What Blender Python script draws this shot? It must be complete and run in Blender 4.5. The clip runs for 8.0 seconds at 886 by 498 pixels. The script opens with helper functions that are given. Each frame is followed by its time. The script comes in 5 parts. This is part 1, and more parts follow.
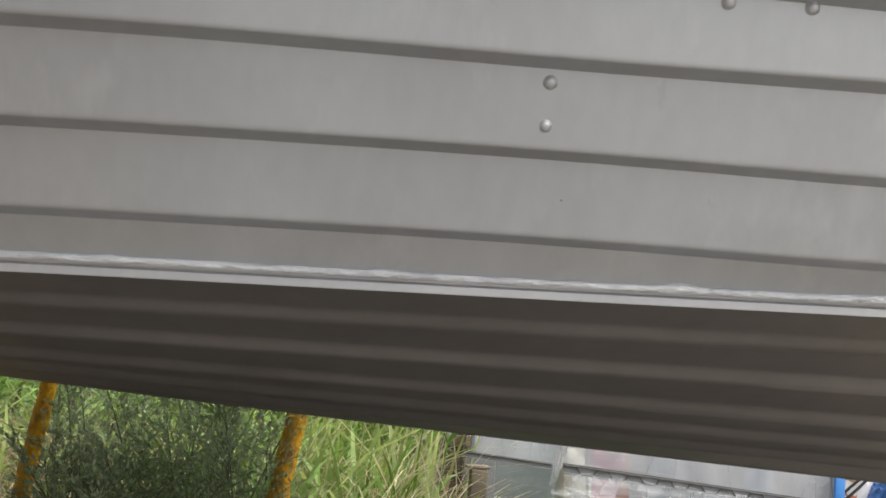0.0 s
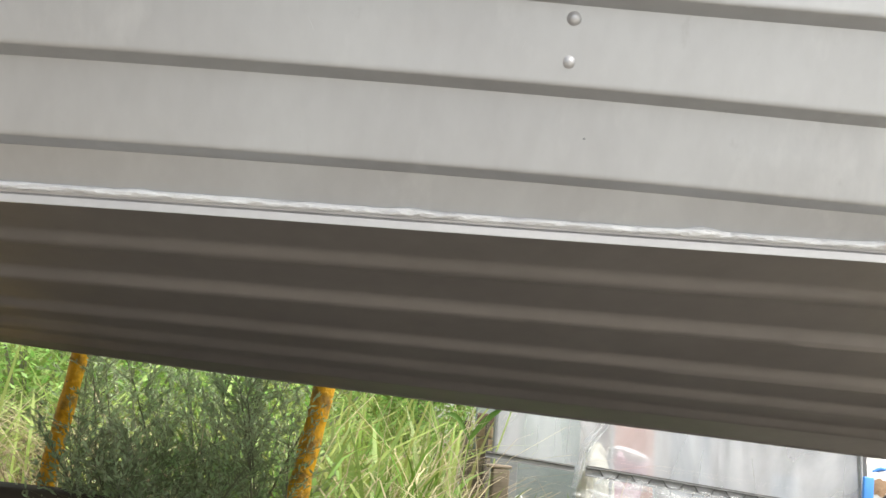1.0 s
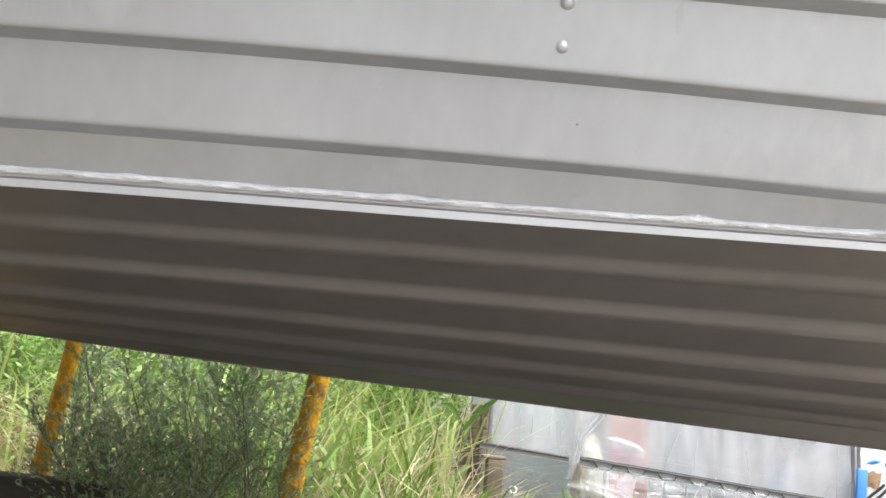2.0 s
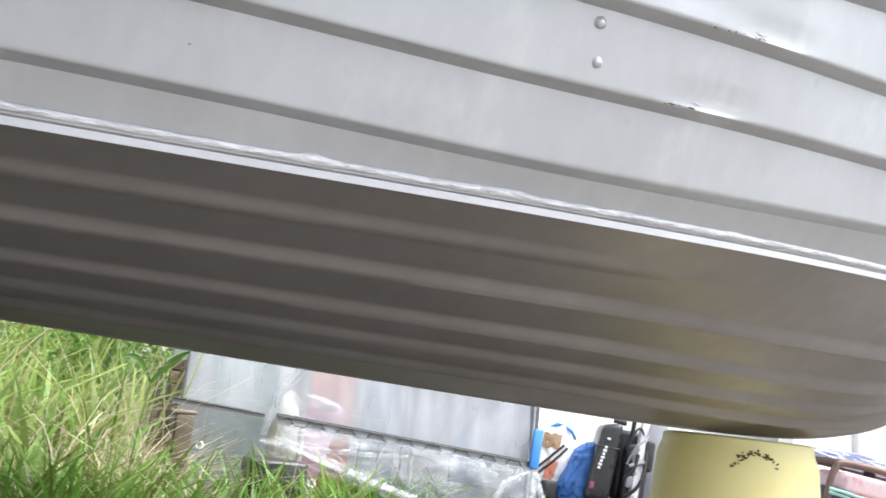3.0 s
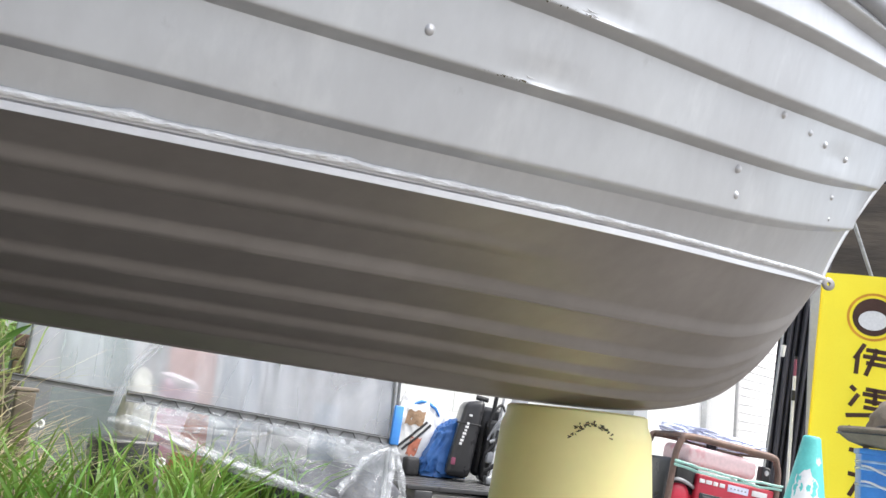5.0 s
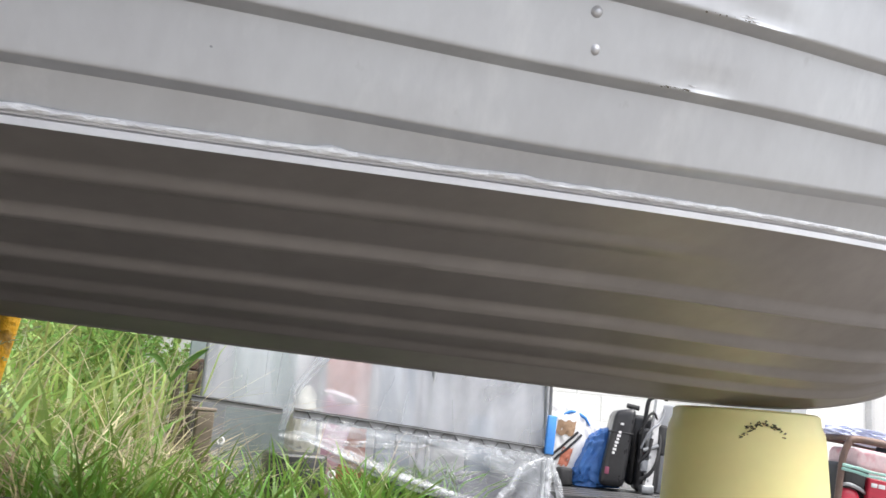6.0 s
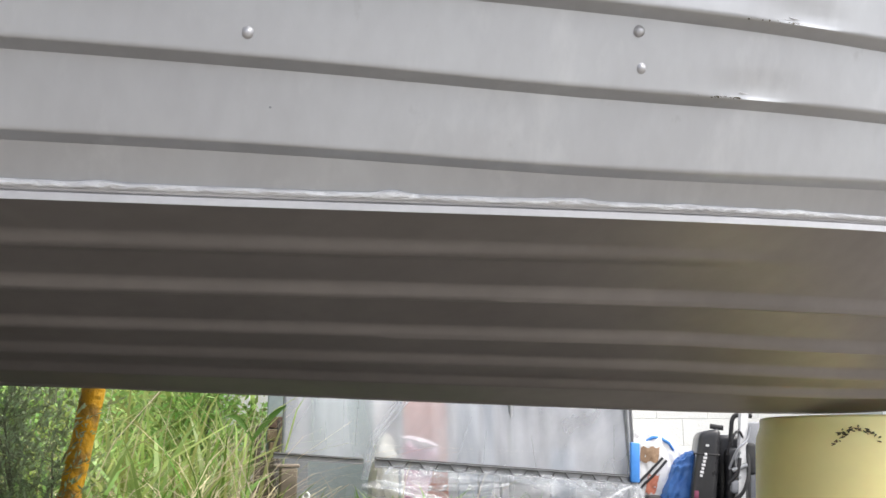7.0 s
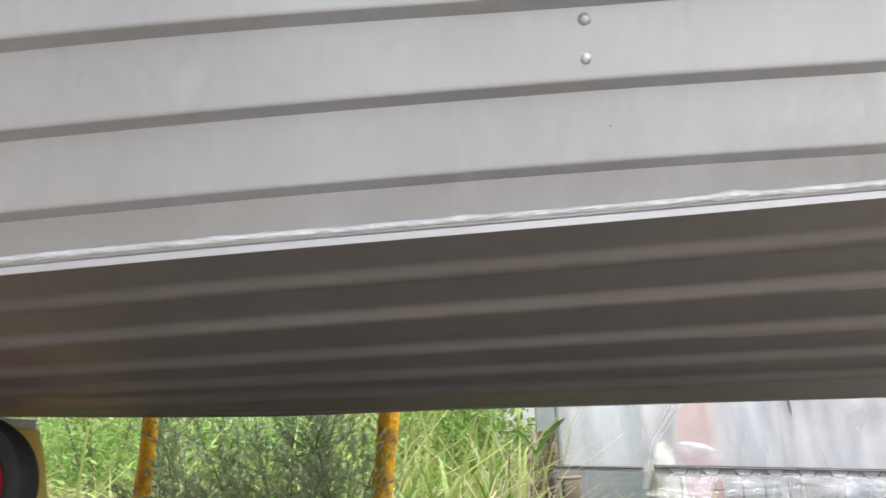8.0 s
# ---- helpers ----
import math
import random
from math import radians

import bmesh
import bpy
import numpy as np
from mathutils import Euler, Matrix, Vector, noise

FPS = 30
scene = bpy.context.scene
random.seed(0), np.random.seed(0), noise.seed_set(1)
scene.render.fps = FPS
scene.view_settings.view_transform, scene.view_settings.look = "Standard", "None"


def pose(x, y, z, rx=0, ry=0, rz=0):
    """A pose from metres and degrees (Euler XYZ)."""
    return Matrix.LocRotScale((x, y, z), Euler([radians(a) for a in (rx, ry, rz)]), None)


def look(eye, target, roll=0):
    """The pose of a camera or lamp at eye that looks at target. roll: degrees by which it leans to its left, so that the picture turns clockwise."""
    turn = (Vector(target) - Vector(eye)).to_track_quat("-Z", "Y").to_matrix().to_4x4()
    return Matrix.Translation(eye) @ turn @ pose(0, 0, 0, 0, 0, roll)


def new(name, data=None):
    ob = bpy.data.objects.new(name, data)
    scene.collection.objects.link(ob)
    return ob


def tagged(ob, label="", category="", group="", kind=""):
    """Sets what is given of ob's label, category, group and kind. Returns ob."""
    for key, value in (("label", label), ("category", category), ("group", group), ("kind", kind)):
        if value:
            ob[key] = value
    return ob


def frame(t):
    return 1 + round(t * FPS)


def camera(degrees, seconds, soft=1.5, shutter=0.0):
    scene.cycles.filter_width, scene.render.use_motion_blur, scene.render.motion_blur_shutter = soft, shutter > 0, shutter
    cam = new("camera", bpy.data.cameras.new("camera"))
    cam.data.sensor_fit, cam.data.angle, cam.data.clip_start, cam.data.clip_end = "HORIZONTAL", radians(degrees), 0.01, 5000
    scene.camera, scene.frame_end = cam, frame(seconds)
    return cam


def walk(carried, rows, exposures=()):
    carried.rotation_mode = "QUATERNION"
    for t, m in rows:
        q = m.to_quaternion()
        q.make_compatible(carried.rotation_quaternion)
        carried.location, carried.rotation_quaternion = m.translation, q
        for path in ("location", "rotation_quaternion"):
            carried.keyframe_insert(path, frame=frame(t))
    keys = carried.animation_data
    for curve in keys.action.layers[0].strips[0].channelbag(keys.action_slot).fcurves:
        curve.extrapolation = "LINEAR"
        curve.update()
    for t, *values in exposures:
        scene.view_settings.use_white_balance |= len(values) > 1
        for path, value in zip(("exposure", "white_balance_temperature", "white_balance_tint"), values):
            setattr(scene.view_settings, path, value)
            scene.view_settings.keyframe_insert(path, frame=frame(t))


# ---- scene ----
cam = camera(53.0, 8.0, shutter=0.1)
PATH = [
    (0, (0.1317, 0.1314, 0.4423), (-0.0813, 2.0853, 0.8123), 4.54),
    (0.2, (0.1371, 0.1296, 0.3943), (-0.0807, 2.0834, 0.7626), 4.95),
    (0.5, (0.1384, 0.1292, 0.3823), (-0.0805, 2.0829, 0.7502), 5.06),
    (1, (0.1377, 0.1395, 0.3775), (-0.1326, 2.0783, 0.7875), 5.52),
    (1.2, (0.1367, 0.1334, 0.3755), (-0.1490, 2.0716, 0.7779), 5.37),
    (2.3, (0.1493, 0.1471, 0.3716), (-0.0753, 2.0964, 0.7587), 6.26),
    (2.5, (0.1700, 0.1361, 0.3631), (0.0737, 2.1002, 0.7281), 5.94),
    (3, (0.2500, 0.1660, 0.3657), (0.5600, 2.1053, 0.7439), 6.85),
    (3.5, (0.2887, 0.1625, 0.3636), (0.8415, 2.0463, 0.7450), 7.17),
    (4, (0.2902, 0.1640, 0.3626), (0.8840, 2.0401, 0.7198), 6.90),
    (4.2, (0.2938, 0.1705, 0.3659), (0.8825, 2.0484, 0.7220), 6.50),
    (5.3, (0.2892, 0.1606, 0.3542), (0.8693, 2.0382, 0.7259), 6.54),
    (5.5, (0.2710, 0.1489, 0.3408), (0.7896, 2.0447, 0.7109), 6.68),
    (6, (0.2405, 0.1282, 0.3467), (0.5353, 2.0721, 0.7132), 4.88),
    (6.5, (0.2346, 0.1141, 0.3501), (0.4289, 2.0563, 0.7860), 5.42),
    (7, (0.2330, 0.1187, 0.3386), (0.3889, 2.0612, 0.7888), -0.05),
    (7.5, (0.2053, 0.1169, 0.3385), (0.1869, 2.0586, 0.8178), -3.30),
    (8, (0.1214, 0.0818, 0.3330), (-0.2072, 1.9921, 0.8260), -3.06),
]
EXPOSURES = [(0, 0.82, 6700, 8), (0.4, 1.16, 6750, 8), (0.8, 1.5, 6850, 6), (1.2, 1.52, 6850, 6), (2.5, 1.56, 6350, 10), (3.0, 1.58, 6200, 9), (3.5, 1.46, 6150, 9), (4.2, 1.34, 6250, 9), (5.5, 1.36, 6300, 9), (6.0, 1.3, 6350, 10), (6.5, 1.22, 6400, 10), (7.2, 1.28, 6450, 10), (8, 1.53, 6500, 10)]
walk(cam, [(t, look(eye, target, roll)) for t, eye, target, roll in PATH], EXPOSURES)

# ---- world, sun, exposure ----
world = bpy.data.worlds.new("overcast_sky")
scene.world = world
world.use_nodes = True
wn = world.node_tree.nodes
sky = wn.new("ShaderNodeTexSky")
sky.sky_type = "NISHITA"
sky.sun_disc = False
sky.sun_elevation, sky.sun_rotation = radians(60), radians(119)
sky.air_density, sky.dust_density, sky.ozone_density = 0.8, 5.0, 0.6
grey_sky = wn.new("ShaderNodeRGBToBW")
cloud = wn.new("ShaderNodeMix")
cloud.data_type = "RGBA"
cloud.inputs["Factor"].default_value = 0.62
for a, z in ((sky.outputs["Color"], grey_sky.inputs["Color"]), (sky.outputs["Color"], cloud.inputs["A"]),
             (grey_sky.outputs["Val"], cloud.inputs["B"]), (cloud.outputs["Result"], wn["Background"].inputs["Color"])):
    world.node_tree.links.new(a, z)
wn["Background"].inputs["Strength"].default_value = 0.15
sun = new("sun", bpy.data.lights.new("sun", "SUN"))
sun.data.energy, sun.data.angle, sun.data.color = 1.05, radians(50), (1.0, 0.97, 0.92)
sun.matrix_world = look((0, 0, 0), (-0.44, 0.24, -0.865))


# ---- materials ----
def material(name, colour, rough=0.6, metal=0.0, second=None, scale=8.0, fine=90.0, bump=0.15, bump_scale=60.0,
             mix=(0.35, 0.7), random_by="", rough_var=0.1, stretch=(1, 1, 1), glow_through=0.0, vary=0.14, **more):
    """A surface with two scales of colour change, uneven gloss and fine relief."""
    m = bpy.data.materials.new(name)
    m.use_nodes = True
    nt = m.node_tree
    n, link = nt.nodes, nt.links.new
    b = n["Principled BSDF"]
    b.inputs["Metallic"].default_value = metal
    for key, value in more.items():
        b.inputs[key.replace("_", " ")].default_value = value
    co = n.new("ShaderNodeTexCoord")
    mp = n.new("ShaderNodeMapping")
    mp.inputs["Scale"].default_value = stretch
    link(co.outputs["Object"], mp.inputs["Vector"])

    def noise_at(s, detail=5.0):
        t = n.new("ShaderNodeTexNoise")
        t.inputs["Scale"].default_value, t.inputs["Detail"].default_value = s, detail
        link(mp.outputs["Vector"], t.inputs["Vector"])
        return t

    big, small = noise_at(scale), noise_at(fine, 3.0)
    ramp = n.new("ShaderNodeMapRange")
    ramp.inputs["From Min"].default_value, ramp.inputs["From Max"].default_value = mix
    link(big.outputs["Fac"], ramp.inputs["Value"])
    mixer = n.new("ShaderNodeMix")
    mixer.data_type = "RGBA"
    mixer.inputs["A"].default_value = (*colour, 1)
    mixer.inputs["B"].default_value = (*(second or [c * 0.75 for c in colour]), 1)
    link(ramp.outputs["Result"], mixer.inputs["Factor"])
    hue = n.new("ShaderNodeHueSaturation")
    link(mixer.outputs["Result"], hue.inputs["Color"])
    val = n.new("ShaderNodeMapRange")
    val.inputs["To Min"].default_value, val.inputs["To Max"].default_value = 1 - vary, 1 + vary
    link(small.outputs["Fac"], val.inputs["Value"])
    last = val.outputs["Result"]
    if random_by:
        src = n.new("ShaderNodeObjectInfo" if random_by == "object" else "ShaderNodeNewGeometry")
        out = src.outputs["Random" if random_by == "object" else "Random Per Island"]
        var = n.new("ShaderNodeMapRange")
        var.inputs["To Min"].default_value, var.inputs["To Max"].default_value = 0.6, 1.35
        link(out, var.inputs["Value"])
        mul = n.new("ShaderNodeMath")
        mul.operation = "MULTIPLY"
        link(last, mul.inputs[0]), link(var.outputs["Result"], mul.inputs[1])
        last = mul.outputs["Value"]
        hv = n.new("ShaderNodeMapRange")
        hv.inputs["To Min"].default_value, hv.inputs["To Max"].default_value = 0.47, 0.52
        link(out, hv.inputs["Value"]), link(hv.outputs["Result"], hue.inputs["Hue"])
    link(last, hue.inputs["Value"])
    link(hue.outputs["Color"], b.inputs["Base Color"])
    rr = n.new("ShaderNodeMapRange")
    rr.inputs["To Min"].default_value, rr.inputs["To Max"].default_value = rough - rough_var, min(1, rough + rough_var)
    link(big.outputs["Fac"], rr.inputs["Value"]), link(rr.outputs["Result"], b.inputs["Roughness"])
    bt = noise_at(bump_scale, 4.0)
    bm_ = n.new("ShaderNodeBump")
    bm_.inputs["Strength"].default_value, bm_.inputs["Distance"].default_value = bump, 0.01
    link(bt.outputs["Fac"], bm_.inputs["Height"]), link(bm_.outputs["Normal"], b.inputs["Normal"])
    if glow_through:
        tr = n.new("ShaderNodeBsdfTranslucent")
        ms = n.new("ShaderNodeMixShader")
        ms.inputs[0].default_value = glow_through
        link(hue.outputs["Color"], tr.inputs["Color"])
        link(b.outputs[0], ms.inputs[1]), link(tr.outputs[0], ms.inputs[2])
        link(ms.outputs[0], n["Material Output"].inputs["Surface"])
    return m


def clear_sheet(name, tint, cover, rough=0.25, scale=5.0, stretch=(1, 1, 1), window=(0.35, 0.7)):
    """Thin plastic film: partly clear, partly milky, glossy in folds."""
    m = bpy.data.materials.new(name)
    m.use_nodes = True
    n, link = m.node_tree.nodes, m.node_tree.links.new
    b = n["Principled BSDF"]
    b.inputs["Base Color"].default_value = (*tint, 1)
    b.inputs["Roughness"].default_value = rough
    t = n.new("ShaderNodeBsdfTransparent")
    t.inputs["Color"].default_value = (0.96, 0.97, 0.97, 1)
    s = n.new("ShaderNodeMixShader")
    co = n.new("ShaderNodeTexCoord")
    mp = n.new("ShaderNodeMapping")
    mp.inputs["Scale"].default_value = stretch
    link(co.outputs["Object"], mp.inputs["Vector"])
    tx = n.new("ShaderNodeTexNoise")
    tx.inputs["Scale"].default_value, tx.inputs["Detail"].default_value = scale, 6.0
    tx.inputs["Distortion"].default_value = 1.2
    link(mp.outputs["Vector"], tx.inputs["Vector"])
    r = n.new("ShaderNodeMapRange")
    r.inputs["From Min"].default_value, r.inputs["From Max"].default_value = window
    r.inputs["To Min"].default_value, r.inputs["To Max"].default_value = cover
    link(tx.outputs["Fac"], r.inputs["Value"])
    link(r.outputs["Result"], s.inputs[0]), link(t.outputs[0], s.inputs[1]), link(b.outputs[0], s.inputs[2])
    link(s.outputs[0], n["Material Output"].inputs["Surface"])
    bp = n.new("ShaderNodeBump")
    bp.inputs["Strength"].default_value, bp.inputs["Distance"].default_value = 0.35, 0.02
    link(tx.outputs["Fac"], bp.inputs["Height"]), link(bp.outputs["Normal"], b.inputs["Normal"])
    return m


ALU = material("weathered_aluminium", (0.575, 0.59, 0.61), 0.44, 0.85, (0.495, 0.50, 0.515), 5.5, 70, 0.03, 40, stretch=(1, 1, 0.45), rough_var=0.12, vary=0.06)


def add_smears(m, colour, stretch, scale, window, amount):
    """Blotches of chalky residue, with a shape of their own, over a surface."""
    n, link = m.node_tree.nodes, m.node_tree.links.new
    b = n["Principled BSDF"]
    under = b.inputs["Base Color"].links[0].from_socket
    co, mp, tx = n.new("ShaderNodeTexCoord"), n.new("ShaderNodeMapping"), n.new("ShaderNodeTexNoise")
    mp.inputs["Scale"].default_value = stretch
    link(co.outputs["Object"], mp.inputs["Vector"]), link(mp.outputs["Vector"], tx.inputs["Vector"])
    tx.inputs["Scale"].default_value, tx.inputs["Detail"].default_value, tx.inputs["Roughness"].default_value = scale, 7.0, 0.62
    r, mix = n.new("ShaderNodeMapRange"), n.new("ShaderNodeMix")
    r.inputs["From Min"].default_value, r.inputs["From Max"].default_value = window
    r.inputs["To Max"].default_value = amount
    mix.data_type = "RGBA"
    mix.inputs["B"].default_value = (*colour, 1)
    link(tx.outputs["Fac"], r.inputs["Value"]), link(r.outputs["Result"], mix.inputs["Factor"])
    link(under, mix.inputs["A"]), link(mix.outputs["Result"], b.inputs["Base Color"])


add_smears(ALU, (0.68, 0.69, 0.70), (1, 1, 0.35), 16.0, (0.56, 0.74), 0.55)
add_smears(ALU, (0.36, 0.36, 0.36), (1, 1, 0.6), 38.0, (0.66, 0.80), 0.45)
# same metal as the sides; the underside's shade is put into this darker colour
ALU_BOTTOM = material("dull_shaded_aluminium", (0.348, 0.330, 0.323), 0.47, 0.75, (0.298, 0.281, 0.274), 5, 40, 0.02, 25)
ALU_BRIGHT = material("bright_aluminium", (0.63, 0.63, 0.645), 0.44, 0.8, (0.57, 0.57, 0.585), 14, 150, 0.04, 80, vary=0.05)
SEALANT = material("silver_sealant", (0.80, 0.81, 0.82), 0.40, 0.3, (0.64, 0.64, 0.66), 60, 200, 0.6, 170, stretch=(0.35, 1, 1))
PAIL = material("yellow_polyethylene", (0.92, 0.83, 0.37), 0.4, 0.0, (0.91, 0.79, 0.33), 3, 60, 0.02, 20, vary=0.03, Subsurface_Weight=0.15)
PAIL_AMBER = material("amber_polyethylene", (0.88, 0.64, 0.16), 0.4, 0.0, (0.82, 0.58, 0.13), 3, 60, 0.02, 20, vary=0.03)
DIRT = material("dark_scuff", (0.10, 0.085, 0.05), 0.8)
SOIL = material("soil_and_litter", (0.19, 0.172, 0.150), 0.95, 0.0, (0.12, 0.11, 0.095), 2.5, 40, 0.8, 30)
GRASS = material("fresh_grass", (0.13, 0.28, 0.040), 0.34, 0.0, (0.25, 0.40, 0.08), 2, 30, 0.05, 40, random_by="island", glow_through=0.38)
REED = material("pale_reed", (0.37, 0.50, 0.13), 0.36, 0.0, (0.54, 0.58, 0.26), 1.5, 30, 0.05, 40, random_by="island", glow_through=0.5)
SHADE_WOOD = material("dark_timber", (0.05, 0.042, 0.036), 0.85, 0.0, (0.12, 0.10, 0.08), 7, 60, 0.5, 40, stretch=(0.2, 1, 1))
# kept darker than CONCRETE to dim what the boat's side reflects
SLAB = material("dim_bounce_concrete", (0.29, 0.285, 0.275), 0.9, 0.0, (0.22, 0.215, 0.205), 1.6, 30, 0.4, 40)
CONCRETE = material("pale_concrete", (0.405, 0.400, 0.39), 0.9, 0.0, (0.32, 0.315, 0.305), 1.2, 30, 0.4, 40)
RAIL_STEEL = material("dull_dark_steel", (0.30, 0.305, 0.315), 0.5, 0.6, (0.22, 0.225, 0.23), 20, 90, 0.1, 60)
GREY_FILM = material("dull_white_film", (0.68, 0.67, 0.68), 0.5, 0.0, (0.58, 0.58, 0.60), 2.5, 30, 0.2, 20)
STRAW = material("dry_straw", (0.78, 0.70, 0.52), 0.7, 0.0, (0.62, 0.51, 0.34), 3, 40, 0.1, 40, random_by="island", glow_through=0.5)
LEAF = material("grey_green_leaf", (0.29, 0.40, 0.20), 0.30, 0.0, (0.60, 0.68, 0.46), 6, 50, 0.05, 40, random_by="island", glow_through=0.5)
LEAF_DARK = material("dark_green_leaf", (0.09, 0.20, 0.04), 0.4, 0.0, (0.15, 0.28, 0.06), 9, 50, 0.1, 40, glow_through=0.35)
LEAF_LIGHT = material("light_green_leaf", (0.26, 0.44, 0.11), 0.42, 0.0, (0.42, 0.56, 0.22), 3, 30, 0.05, 40, random_by="island", glow_through=0.5)
LITTER = material("dead_leaf", (0.30, 0.19, 0.14), 0.7, 0.0, (0.46, 0.34, 0.27), 6, 50, 0.1, 40, random_by="island")
TWIG = material("dark_twig", (0.22, 0.23, 0.15), 0.8)
ORANGE = material("flaking_orange_paint", (0.95, 0.50, 0.02), 0.6, 0.0, (0.42, 0.24, 0.06), 26, 120, 0.9, 60, mix=(0.46, 0.66))
FILM = clear_sheet("clear_vinyl_film", (0.66, 0.68, 0.73), (0.28, 0.52), 0.16, 3.0, (1, 1, 0.5), (0.36, 0.68))
FILM_SKIRT = clear_sheet("creased_vinyl_film", (0.52, 0.54, 0.57), (0.03, 0.28), 0.08, 6.0, (0.5, 1, 1), (0.36, 0.66))
GALV = material("galvanised_steel", (0.42, 0.43, 0.44), 0.45, 0.8, (0.30, 0.31, 0.32), 20, 90, 0.1, 60)
STRAW_WOOD = material("pale_bleached_timber", (0.30, 0.25, 0.20), 0.9, 0.0, (0.20, 0.165, 0.13), 14, 60, 0.4, 40, stretch=(0.2, 1, 1))
BRICK = material("sandy_brick", (0.30, 0.22, 0.15), 0.9, 0.0, (0.19, 0.135, 0.09), 25, 120, 0.5, 80, random_by="object")
WOOD = material("grey_old_timber", (0.17, 0.14, 0.105), 0.9, 0.0, (0.09, 0.075, 0.055), 14, 60, 0.4, 40, stretch=(0.2, 1, 1))
BLUE = material("blue_plastic", (0.06, 0.26, 0.68), 0.4, 0.0, (0.05, 0.21, 0.60), 12, 60, 0.1, 40)
BLUE_TARP = material("blue_tarpaulin", (0.05, 0.16, 0.44), 0.42, 0.0, (0.03, 0.11, 0.34), 14, 60, 0.4, 30)
WHITE = material("white_plastic", (0.78, 0.78, 0.78), 0.5, 0.0, (0.68, 0.68, 0.68), 6, 60, 0.08, 40)
WHITE_WALL = material("white_painted_siding", (0.93, 0.93, 0.93), 0.6, 0.0, (0.90, 0.90, 0.90), 2, 40, 0.03, 30, vary=0.03)
BLOCK = material("pale_painted_block", (0.80, 0.80, 0.77), 0.9, 0.0, (0.73, 0.73, 0.70), 3, 70, 0.3, 60, vary=0.06)
BLACK = material("black_paint", (0.026, 0.026, 0.028), 0.3, 0.0, (0.04, 0.04, 0.042), 15, 80, 0.05, 60)
RUBBER = material("black_rubber", (0.025, 0.025, 0.027), 0.7, 0.0, (0.04, 0.04, 0.04), 20, 90, 0.2, 60)
CLOTH = material("black_fabric", (0.040, 0.040, 0.050), 0.75, 0.0, (0.060, 0.058, 0.070), 8, 120, 0.3, 100)
RED = material("red_enamel", (0.50, 0.03, 0.06), 0.35, 0.0, (0.38, 0.02, 0.04), 10, 60, 0.05, 40)
PINK = material("faded_red_tank", (0.84, 0.62, 0.63), 0.4, 0.0, (0.74, 0.24, 0.29), 12, 60, 0.1, 40, mix=(0.52, 0.72))
BROWN_TUBE = material("rusty_brown_tube", (0.14, 0.095, 0.08), 0.5, 0.3, (0.19, 0.12, 0.09), 18, 90, 0.3, 60)
YELLOW = material("yellow_banner_cloth", (0.97, 0.84, 0.06), 0.7, 0.0, (0.96, 0.81, 0.05), 4, 150, 0.1, 120, glow_through=0.5, vary=0.04)
INK = material("brown_ink", (0.07, 0.03, 0.02), 0.7)
INK_ORANGE = material("orange_ink", (0.75, 0.35, 0.03), 0.7)
TEAL = material("teal_plastic", (0.14, 0.58, 0.54), 0.45, 0.0, (0.11, 0.50, 0.48), 8, 60, 0.1, 40)
KHAKI = material("brown_canvas", (0.24, 0.20, 0.15), 0.85, 0.0, (0.17, 0.14, 0.11), 10, 90, 0.4, 70)
WRAP_TINT = material("pale_lilac_vinyl", (0.62, 0.64, 0.86), 0.4, 0.0, (0.78, 0.80, 0.90), 14, 60, 0.1, 40)
TERRACOTTA = material("terracotta_red", (0.58, 0.21, 0.13), 0.8, 0.0, (0.50, 0.18, 0.12), 5, 50, 0.2, 40)
MAROON = material("maroon_plastic", (0.30, 0.08, 0.14), 0.5)
SLATE = material("blue_grey_panel", (0.13, 0.17, 0.22), 0.6, 0.0, (0.09, 0.12, 0.16), 5, 50, 0.1, 40)
HAZE_BOARD = material("grey_green_board", (0.34, 0.39, 0.40), 0.7, 0.0, (0.26, 0.33, 0.31), 5, 50, 0.1, 40)
CREAM = material("cream_plastic", (0.68, 0.66, 0.57), 0.5, 0.0, (0.60, 0.57, 0.49), 8, 60, 0.1, 40)
ROSE = material("faded_rose_plastic", (0.48, 0.24, 0.34), 0.5, 0.0, (0.60, 0.42, 0.48), 14, 60, 0.1, 40)
ROSE_PALE = material("pale_pink_plastic", (0.72, 0.62, 0.63), 0.5, 0.0, (0.62, 0.50, 0.54), 14, 60, 0.1, 40)
PANEL = material("light_grey_panel", (0.46, 0.46, 0.48), 0.5, 0.0, (0.40, 0.40, 0.42), 4, 50, 0.1, 40)
GREY = material("grey_panel", (0.30, 0.31, 0.33), 0.55, 0.0, (0.24, 0.25, 0.27), 4, 50, 0.1, 40)
FILM_INNER = clear_sheet("milky_vinyl_film", (0.34, 0.36, 0.40), (0.12, 0.45), 0.15, 8.0)
FILM_FOLD = clear_sheet("doubled_vinyl_film", (0.62, 0.64, 0.67), (0.15, 0.46), 0.14, 16.0)
FILM_HEM = clear_sheet("gathered_vinyl_film", (0.52, 0.54, 0.57), (0.16, 0.52), 0.10, 14.0)
WRAP = clear_sheet("crumpled_plastic_wrap", (0.66, 0.70, 0.90), (0.55, 0.95), 0.2, 14.0)
CARDBOARD = material("brown_cardboard", (0.36, 0.24, 0.15), 0.85, 0.0, (0.28, 0.18, 0.11), 9, 80, 0.2, 50)
CLEAR_BLUE = clear_sheet("pale_blue_band", (0.45, 0.62, 0.85), (0.5, 0.9), 0.25)
